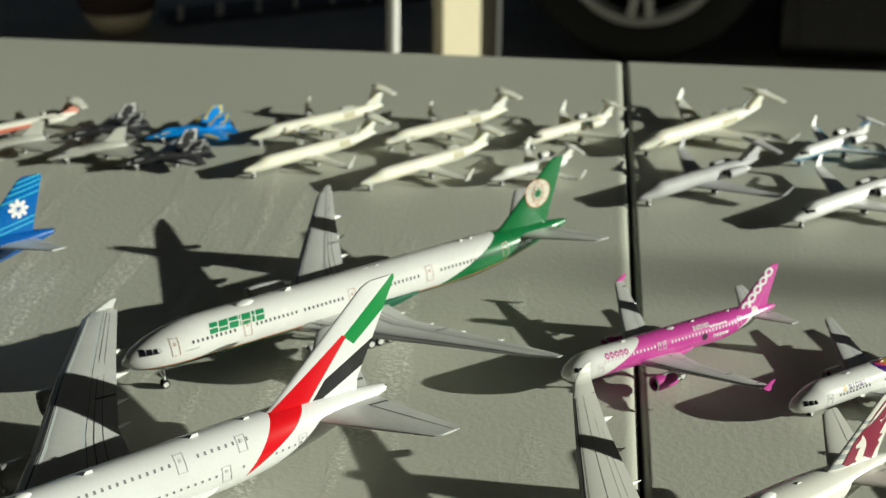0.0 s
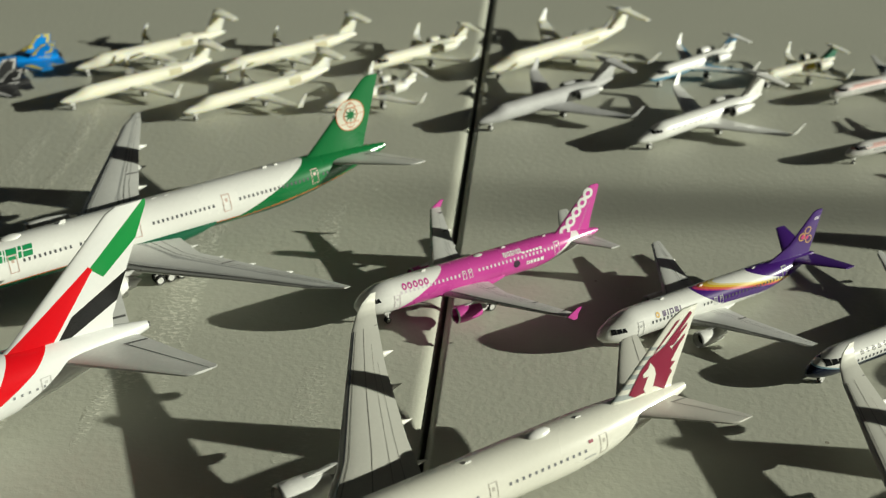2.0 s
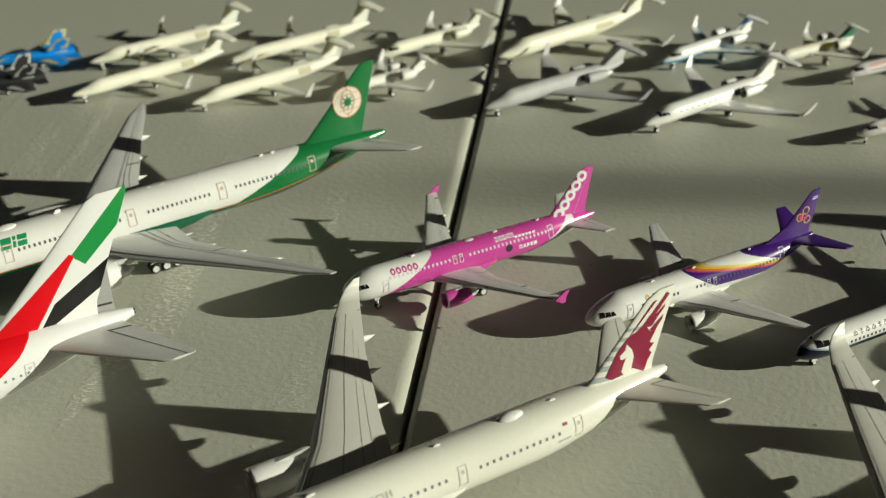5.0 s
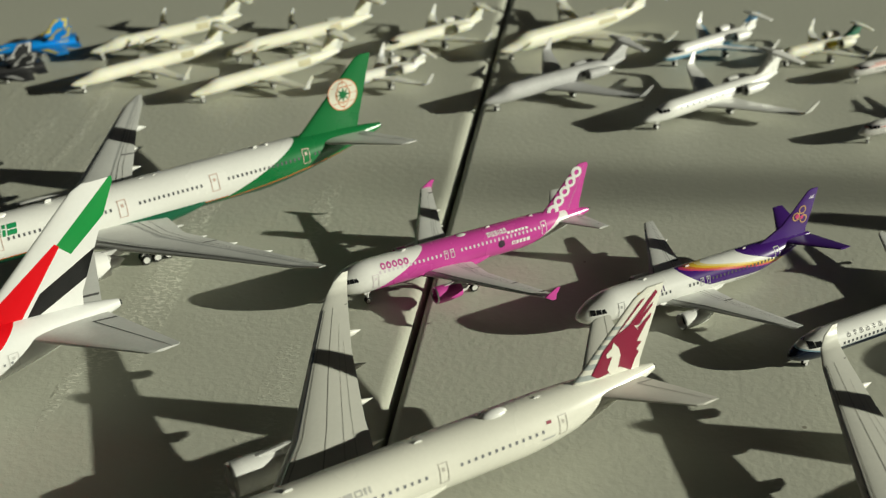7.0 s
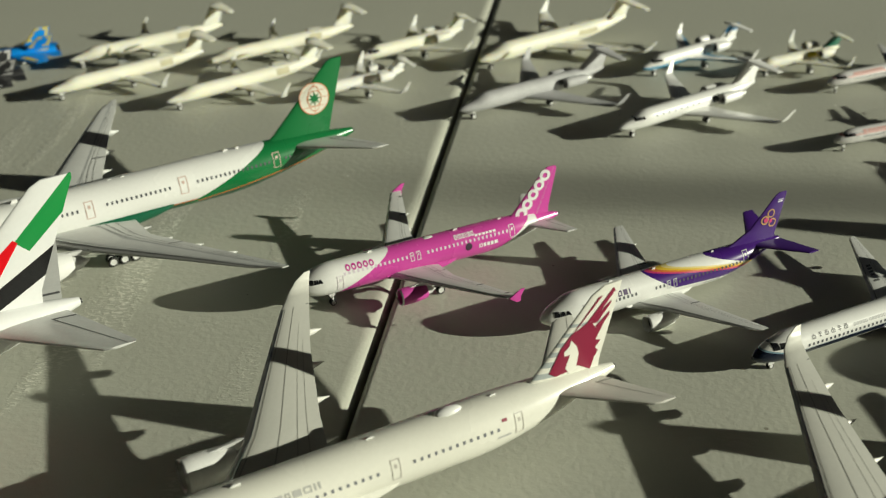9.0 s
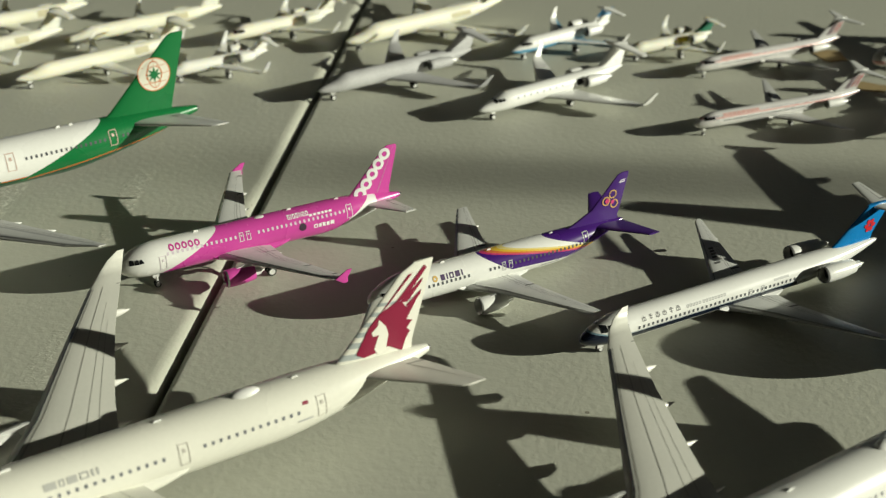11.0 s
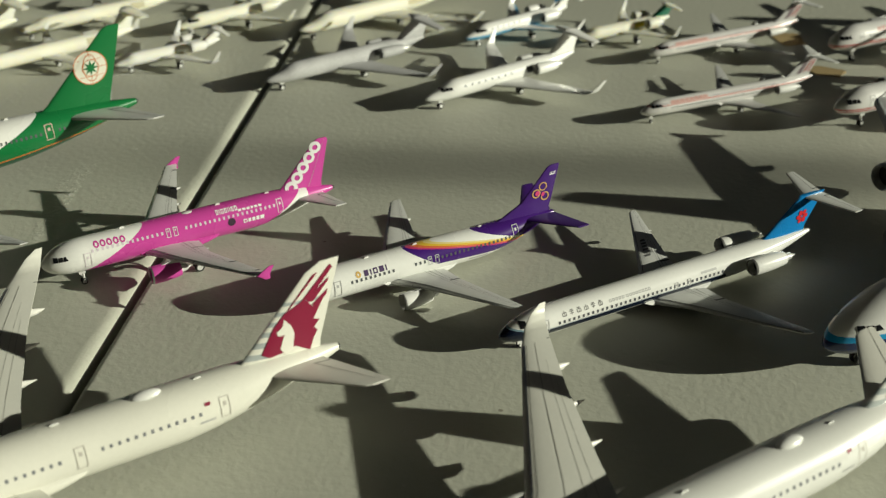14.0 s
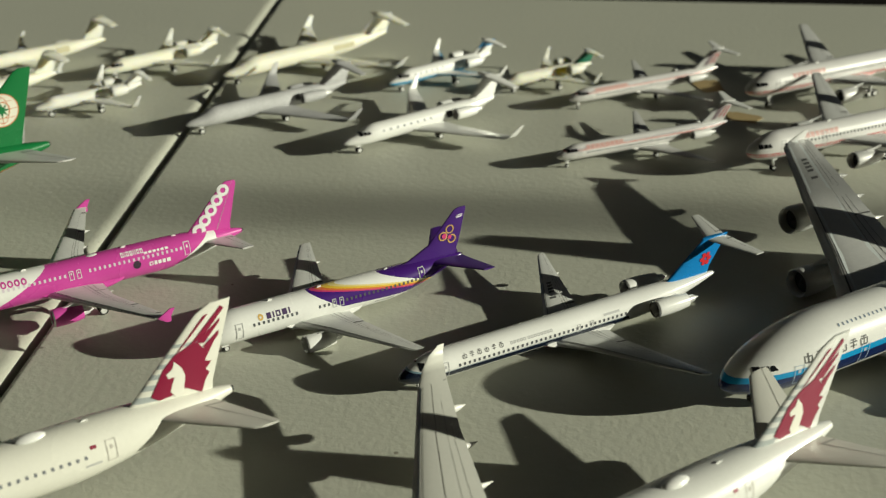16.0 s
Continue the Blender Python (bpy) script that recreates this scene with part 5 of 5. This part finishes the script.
# ---------------------------------------------------------------- small jets of the back rows
def regional(mat, L=29.0, tail=True, engines=(1, -1), wing_mat=None, eng_mat=None, w=2.28, prints=(), windows=(), cockpit_=None, winglets=False, fin_mat=None, stab_mat=None, tall=7.1):
    q = L / 29.0
    d = dict(L=L, w=w, h=w * 1.06, belly=1.15, brow=0.85, nose=6.0 * q, tail=8.5 * q, cone_z=0.66, nose_z=0.34, cone_r=0.10, paint=mat, wing_mat=wing_mat or mat,
             wing=[(0.3, 1.75, 11.9 * q, 4.4, 0.12), (1.2, 1.75, 12.4 * q, 3.9, 0.12), (3.4, 1.72, 13.6 * q, 2.9, 0.11), (9.9, 1.62, 16.4 * q, 1.4, 0.10)], wing_lines=False, stab_lines=False, fin_line=False,
             fin=[(2.6, 24.0 * q, 4.6, 0.12), (3.6, 25.0 * q, 3.8, 0.12), (tall - 0.2, 26.9 * q, 3.0, 0.12)], nosegear=(2.4, 1.4, 0.42, 0.22), mains=[(14.6 * q, 1.9, 1.7, 0.42, 0.3, 1)],
             rear_engines=[dict(y=1.95, u=20.6 * q, z=2.75, l=4.2, r=0.78, mat=eng_mat or mat, sides=engines, lip=eng_mat or mat)], windows=windows, prints=prints, cockpit=cockpit_)
    if tail:
        d["stab"] = [(0.05, tall - 0.25, 26.8 * q, 3.2, 0.20), (3.4, tall - 0.7, 28.5 * q, 2.0, 0.18), (3.9, tall - 0.8, 29.0 * q, 1.4, 0.18)]
    if winglets:
        d["winglet"] = [(9.9, 1.62, 16.4 * q, 1.15, 0.10), (10.2, 2.75, 16.8 * q, 0.9, 0.10), (10.4, 4.0, 17.8 * q, 0.45, 0.10)]
    if fin_mat:
        d["fin_mat"] = fin_mat
    if stab_mat:
        d["stab_mat"] = stab_mat
    return d


def bizjet(mat, L=29.0, span=14.6, eng_mat=None, engines=(1, -1), tall=7.2, fat=2.9, **kw):
    q, p = L / 29.0, span / 14.6
    d = dict(L=L, w=fat, h=fat * 1.04, belly=1.2, brow=0.85, nose=6.2 * q, tail=9.5 * q, cone_z=0.72, nose_z=0.30, cone_r=0.09, paint=mat, wing_mat=kw.pop("wing_mat", mat),
             wing=[(0.3, 1.9, 11.2 * q, 7.0 * q, 0.11), (1.4, 1.92, 12.2 * q, 6.0 * q, 0.11), (4.5 * p, 1.95, 14.7 * q, 4.4 * q, 0.10), (13.2 * p, 2.05, 20.8 * q, 2.0 * q, 0.09), (13.8 * p, 2.35, 21.4 * q, 1.6 * q, 0.09), (14.5 * p, 4.1, 23.2 * q, 0.7 * q, 0.09)], wing_lines=False, stab_lines=False, fin_line=False,
             fin=[(3.2, 22.6 * q, 6.2 * q, 0.11), (3.2 + (tall - 3.2) * 0.25, 24.0 * q, 5.2 * q, 0.12), (tall, 27.0 * q, 3.2 * q, 0.13)], stab=[(0.05, tall - 0.05, 27.1 * q, 2.5 * q, 0.20), (4.9 * p, tall - 1.0 * p, 29.2 * q, 1.2 * q, 0.17)],
             nosegear=(2.8, 1.6, 0.48, 0.26), mains=[(16.2 * q, 2.6, 1.9, 0.52, 0.36, 1)],
             rear_engines=[dict(y=2.15, u=19.6 * q, z=3.05, l=5.2 * q, r=0.92, mat=eng_mat or mat, sides=engines, lip=kw.pop("lip", eng_mat or mat))])
    d.update(kw)
    return d


def socket_print(u0, u1, z0, z1, m):
    return [([rect(u0, u1, z0, z1)], m, "engine_socket")]


c_reg = regional(M["cream"], L=31.5, w=2.5, engines=(1,), winglets=True, prints=socket_print(21.4, 24.0, 2.2, 3.3, M["cream_dark"]))
cream_t = aircraft("jet_model", c_reg, "unpainted cream resin regional jet model with T-tail", group="unpainted resin jets")
put(cream_t, -0.191, 0.202, 40.0)
copy_thing(cream_t, pose(-0.124, 0.203, 0, 0, 0, 40.5))
c_reg2 = regional(M["cream"], L=30.5, w=2.5, engines=(1,), winglets=True, prints=socket_print(21.2, 23.8, 2.2, 3.3, M["cream_dark"]), tall=6.6)
cream_n = aircraft("jet_model", c_reg2, "slightly shorter cream resin regional jet model", group="unpainted resin jets")
put(cream_n, -0.184, 0.161, 43.0)
copy_thing(cream_n, pose(-0.126, 0.153, 0, 0, 0, 43.0))
put(aircraft("jet_model", bizjet(M["cream"], L=23.5, span=10.0, tall=5.8, fat=2.5, cockpit=cockpit(2.1, 2.6, 0.65, 0.55)), "cream resin business jet model with a dark windscreen", group="unpainted resin jets"), -0.053, 0.213, 41.0)
put(aircraft("jet_model", bizjet(M["ivory"], L=19.0, span=9.5, tall=4.9, fat=2.15), "small cream resin business jet model", group="unpainted resin jets"), -0.066, 0.166, 37.0)
put(aircraft("jet_model", bizjet(M["cream"], L=35.5, span=16.5, tall=7.1, fat=3.2, engines=(1,), prints=socket_print(22.6, 27.2, 2.7, 3.6, M["cream_dark"])), "large cream resin business jet model with upturned wingtips", group="unpainted resin jets"), 0.004, 0.211, 42.0)
put(aircraft("jet_model", bizjet(M["grey_primer"], L=30.2, tall=6.9, prints=socket_print(19.6, 23.0, 2.6, 3.5, ink("primer_recess", (0.12, 0.12, 0.125)))), "grey primed business jet model with upturned wingtips", group="business jets"), 0.003, 0.151, 39.5)
biz_win = [(3.05, 6.6, 17.0, 1.30, 0.40, 0.30, ())]
put(aircraft("jet_model", bizjet(M["white"], L=29.8, windows=biz_win, lip=M["wing_edge"], win_mat=ink("window_grey", (0.20, 0.21, 0.23)), cockpit=cockpit(2.7, 2.95, 0.6, 0.5), prints=socket_print(19.0, 20.6, 2.5, 3.6, M["dark"])), "white business jet model with upturned wingtips", group="business jets"), 0.070, 0.136, 41.0)
BLUEC = (0.04, 0.24, 0.50)
put(aircraft("jet_model", bizjet(paint("white_blue_belly", WHITE, 0.3, layers=(((0.08, 0.34, 0.58), ((0.0, -1.0, -2.1),)),)), L=23.0, span=10.0, tall=5.6, fat=2.5, fin_mat=paint("white_blue_fin", WHITE, 0.3, layers=((BLUEC, ((0.0, 1.0, 4.5),)),)), stab_mat=M["white"], win_mat=ink("window_grey", (0.20, 0.21, 0.23)), cockpit=cockpit(2.0, 2.7, 0.6, 0.5), windows=[(2.85, 4.9, 12.0, 1.2, 0.36, 0.28, ())]), "small white jet model with a blue tail and belly", group="business jets"), 0.079, 0.207, 42.0)
put(aircraft("jet_model", bizjet(M["cream"], L=19.0, span=8.5, tall=5.2, fat=2.2, fin_mat=ink("dark_green", (0.01, 0.14, 0.08)), prints=socket_print(11.0, 13.5, 2.3, 3.2, M["yellow"])), "small pale jet model with a green tail", group="business jets"), 0.128, 0.210, 33.0)
SILVER = (0.77, 0.755, 0.74)
RJ = dict(REAR_TWIN, k=0.71, low=0.0, paint=paint("silver_red_livery", SILVER, 0.3, 0.12, layers=(((0.52, 0.24, 0.22), ((0.0, 1.0, 2.80), (0.0, -1.0, -3.0))), ((0.30, 0.28, 0.32), ((0.0, 1.0, 3.1), (0.0, -1.0, -3.2))))), wing_mat=M["silver"], fin_mat=M["silver"], fin_label="", stab_mat=M["white"], emblems=[([[(38.9, 5.4), (39.9, 5.4), (42.0, 8.2), (41.0, 8.2)]], ink("title_dusk", (0.20, 0.15, 0.17)), "fin_patch"), ([[(40.6, 5.6), (40.95, 5.6), (42.9, 8.2), (42.55, 8.2)], [(41.8, 5.6), (42.15, 5.6), (43.8, 8.2), (43.45, 8.2)]], ink("fin_red", (0.48, 0.12, 0.12)), "fin_stripe")],
          rear_engines=[dict(y=2.95, u=32.2, z=3.7, l=5.8, r=0.95, mat=M["white"], label="white rear engine nacelle")],
          prints=[(blocks(6.6, 4.0, 0.75, ((1.0, 0),) * 8, 0.16), ink("title_pink", (0.62, 0.36, 0.33)), "title_bar")], wing_lines=False, stab_lines=False)
rj = aircraft("jet_model", RJ, "slim silver rear-engined jet model with red stripes", group="silver striped jets")
put(rj, 0.158, 0.193, 31.0)
copy_thing(rj, pose(0.153, 0.130, 0, 0, 0, 28.0))
NARROW_SILVER = dict(NARROW_PURPLE, brow=0.15, k=1.05, low=0.0, L=46.5, w=3.76, h=4.0, belly=2.1, paint=paint("silver_tricolour_livery", (0.76, 0.75, 0.735), 0.28, 0.08, layers=(((0.52, 0.05, 0.05), ((0.0, 1.0, 3.2), (0.0, -1.0, -3.75))), (WHITE, ((0.0, 1.0, 3.38), (0.0, -1.0, -3.55))))),
    windows=[(4.4, 6.5, 37.0, 0.66, 0.28, 0.36, ())], doors=[(4.6, 3.5, 0.85, 1.75), (12.0, 3.5, 0.85, 1.75), (36.0, 3.7, 0.8, 1.6)], cockpit=cockpit(1.25, 4.3, 0.62, 0.62),
    wing=[(0.4, 3.0, 14.4, 9.4, 0.13), (1.9, 3.1, 15.6, 8.2, 0.13), (6.2, 3.7, 18.4, 5.4, 0.11), (18.6, 5.4, 26.6, 1.9, 0.09), (19.0, 5.45, 27.2, 1.2, 0.08)], engines=[dict(y=6.4, u=13.8, z=2.3, l=5.6, r=1.25, mat=M["silver"])],
    stab=[(0.5, 5.4, 40.0, 5.2, 0.10), (7.6, 6.2, 44.6, 1.8, 0.09)], stab_mat=M["silver"], fin=[(5.4, 35.0, 9.0, 0.06), (6.4, 37.0, 7.2, 0.08), (13.5, 43.4, 2.8, 0.08)], fin_mat=M["silver"], emblems=[], fin_label="",
    prints=[(blocks(8.2, 4.95, 0.6, ((0.7, 0),) * 8, 0.16), ink("title_pink", (0.62, 0.36, 0.33)), "title_bar")], aerials=[(14.0, 0.5, 0.7)], fairing=(14.0, 27.0, 2.0, 1.8, 3.6), mains=[(23.4, 3.6, 2.8, 0.56, 0.42, 2)], nosegear=(5.0, 2.5, 0.42, 0.28), wing_mat=M["silver"])
silver_twin = aircraft("airliner_model", NARROW_SILVER, "silver narrow-body model with red cheat stripes", group="silver striped jets")
put(silver_twin, 0.232, 0.197, 31.5)
copy_thing(silver_twin, pose(0.2240, 0.1285, 0, 0, 0, 30.0))
put(aircraft("jet_model", regional(paint("white_red_regional", (0.70, 0.68, 0.60), 0.35, layers=(((0.62, 0.16, 0.10), ((0.0, 1.0, 1.7), (0.0, -1.0, -2.6), (-1.0, 0.0, -15.0))),)), L=23.0, w=2.2, tall=5.6, fin_mat=paint("coral_fin", (0.72, 0.70, 0.62), 0.4, layers=(((0.62, 0.26, 0.20), ((0.0, -1.0, -4.6),)),)), stab_mat=M["cream"], wing_mat=M["cream"]), "white and red regional jet model with T-tail", group="small jets at the far corner"), -0.334, 0.186, 40.0)


# ---------------------------------------------------------------- fighters
def fighter(name, mat, label, L=18.6, fins="twin", accents=None, canopy=None, canted=26.0, group="fighter jets"):
    """A small delta-winged fighter of blended facets."""
    k = S
    thing = tagged(new(name), label, "model aircraft", group)
    st = [(0.0, 0.03, 0.03, 1.55), (2.0, 0.42, 0.35, 1.6), (4.5, 0.85, 0.62, 1.72), (7.5, 1.55, 0.85, 1.80), (11.0, 2.0, 0.90, 1.80), (15.0, 1.85, 0.78, 1.78), (L - 0.6, 1.45, 0.50, 1.75)]
    rings = []
    for u, w, h, zc in st:
        zc, h = zc * 1.05, h * 1.08
        rings.append([(u * k, w * math.copysign(abs(math.sin(a)) ** 0.8, math.sin(a)) * k, (zc + h * math.cos(a) * (1.25 if math.cos(a) > 0 else 0.9)) * k) for a in [2 * math.pi * i / 14 for i in range(14)]])
    fus = part("fuselage", ring_mesh(rings), mat, thing)
    bm = bmesh.new()
    bmesh.ops.create_uvsphere(bm, u_segments=16, v_segments=10, radius=1.0, matrix=Matrix.Translation((5.6 * k, 0, 2.45 * k)) @ Matrix.Diagonal((2.4 * k, 0.60 * k, 0.62 * k, 1)))
    part("canopy", bm, canopy or mat, fus)
    for side in (1, -1):
        w = Surface([(side * 1.2, 1.75, 6.6, 9.6, 0.05), (side * 2.0, 2.0, 8.2, 7.8, 0.05), (side * 7.6, 1.95, 13.6, 2.2, 0.06)], k)
        ob = part("wing", w.mesh(), mat, thing)
        if accents:
            bm = bmesh.new()
            w.strip(bm, 1.35, 1.9, 0.15, 0.40, side, 3)
            part("wing_flash", bm, accents, ob)
        t = Surface([(side * 1.2, 1.65, 14.6, 4.0, 0.06), (side * 4.3, 1.65, 17.0, 1.7, 0.06)], k)
        part("tailplane", t.mesh(), mat, thing)
        if fins == "twin":
            lean = math.tan(radians(canted))
            f = Surface([(side * 1.2, 2.0, 11.4, 5.2, 0.06), (side * (1.2 + 3.5 * lean), 5.5, 15.0, 2.6, 0.07)], k)
            fo = part("fin", f.mesh(), mat, thing)
            bm = bmesh.new()
            for face in (1, -1):
                for f0, f1, x0, x1 in ((0.35, 0.98, 0.03, 0.15), (0.35, 0.98, 0.80, 0.94), (0.86, 0.98, 0.15, 0.80), (0.35, 0.45, 0.15, 0.80)):
                    f.strip(bm, f0, f1, x0, x1, face, 2)
            part("fin_tip", bm, accents or M["faint"], fo)
        bm = revolve([(0.0, 0.60 * k), (1.0 * k, 0.48 * k), (0.9 * k, 0.3 * k)], (L - 0.9) * k, side * 0.65 * k, 1.75 * k, 12)
        part("exhaust", bm, M["dark"], fus)
        gear(thing, k, 11.5, side * 1.5, 1.4, 0.38, 0.28, 1)
    if fins == "single":
        f = Surface([(0, 2.2, 10.4, 5.2, 0.07), (0, 5.4, 14.4, 2.2, 0.07)], k)
        part("fin", f.mesh(), mat, thing)
    gear(thing, k, 4.0, 0, 1.3, 0.34, 0.22, 1, True)
    bm = bmesh.new()
    for i in range(3):
        box(bm, (2.2 + i * 0.9) * k, (2.75 + i * 0.9) * k, -0.52 * k, -0.40 * k, (1.75 + 0.1 * i) * k, (2.0 + 0.1 * i) * k)
    for i in range(6):
        box(bm, (3.6 + i * 0.75) * k, (4.15 + i * 0.75) * k, -0.72 * k, -0.52 * k, (2.22 + 0.07 * i) * k, (2.42 + 0.07 * i) * k)
    box(bm, 8.4 * k, 12.5 * k, -1.25 * k, -1.05 * k, 2.62 * k, 2.76 * k)
    box(bm, 14.2 * k, 16.6 * k, -1.62 * k, -1.45 * k, 2.30 * k, 2.50 * k)
    part("marking", bm, accents or M["faint"], fus, "", False)
    return thing


f1 = fighter("fighter_model", M["black_plastic"], "glossy black twin-tailed fighter model with grey markings", accents=ink("marking_grey", (0.5, 0.5, 0.5)), canted=28.0)
put(f1, -0.288, 0.192, 35.0)
copy_thing(f1, pose(-0.247, 0.162, 0, 0, 0, 33.0))
put(fighter("fighter_model", M["blue_plastic"], "bright blue twin-tailed fighter model with yellow markings", accents=M["yellow"], canted=24.0), -0.245, 0.198, 30.0)
f2 = fighter("fighter_model", M["clear_grey"], "translucent grey single-tailed fighter model", L=16.5, fins="single")
put(f2, -0.283, 0.165, 38.0)
copy_thing(f2, pose(-0.327, 0.168, 0, 0, 0, 38.0))


# ---------------------------------------------------------------- scraps lying on the table
M["tape"] = paint("tan_paper_tape", (0.42, 0.31, 0.15), 0.7, vary=0.25, grain=700.0, bump=0.2)
for x, y, w, d, turn in ((0.2205, 0.228, 0.0115, 0.015, 12.0), (0.231, 0.190, 0.014, 0.009, -20.0)):
    bm = bmesh.new()
    rim = [(w * 0.5 * (1 + 0.12 * math.sin(5 * a)) * math.copysign(abs(math.cos(a)) ** 0.35, math.cos(a)), d * 0.5 * (1 + 0.1 * math.cos(7 * a)) * math.copysign(abs(math.sin(a)) ** 0.35, math.sin(a))) for a in [2 * math.pi * i / 28 for i in range(28)]]
    ring_mesh([[(px, py, z) for px, py in rim] for z in (0.0, 0.0003)], bm=bm)
    scrap = part("tape_scrap", bm, M["tape"], None, "", False)
    scrap.matrix_basis = pose(x, y, 0.0001, 0, 0, turn)
    tagged(scrap, "small torn scrap of tan tape stuck on the table", "tape", "tape scraps")
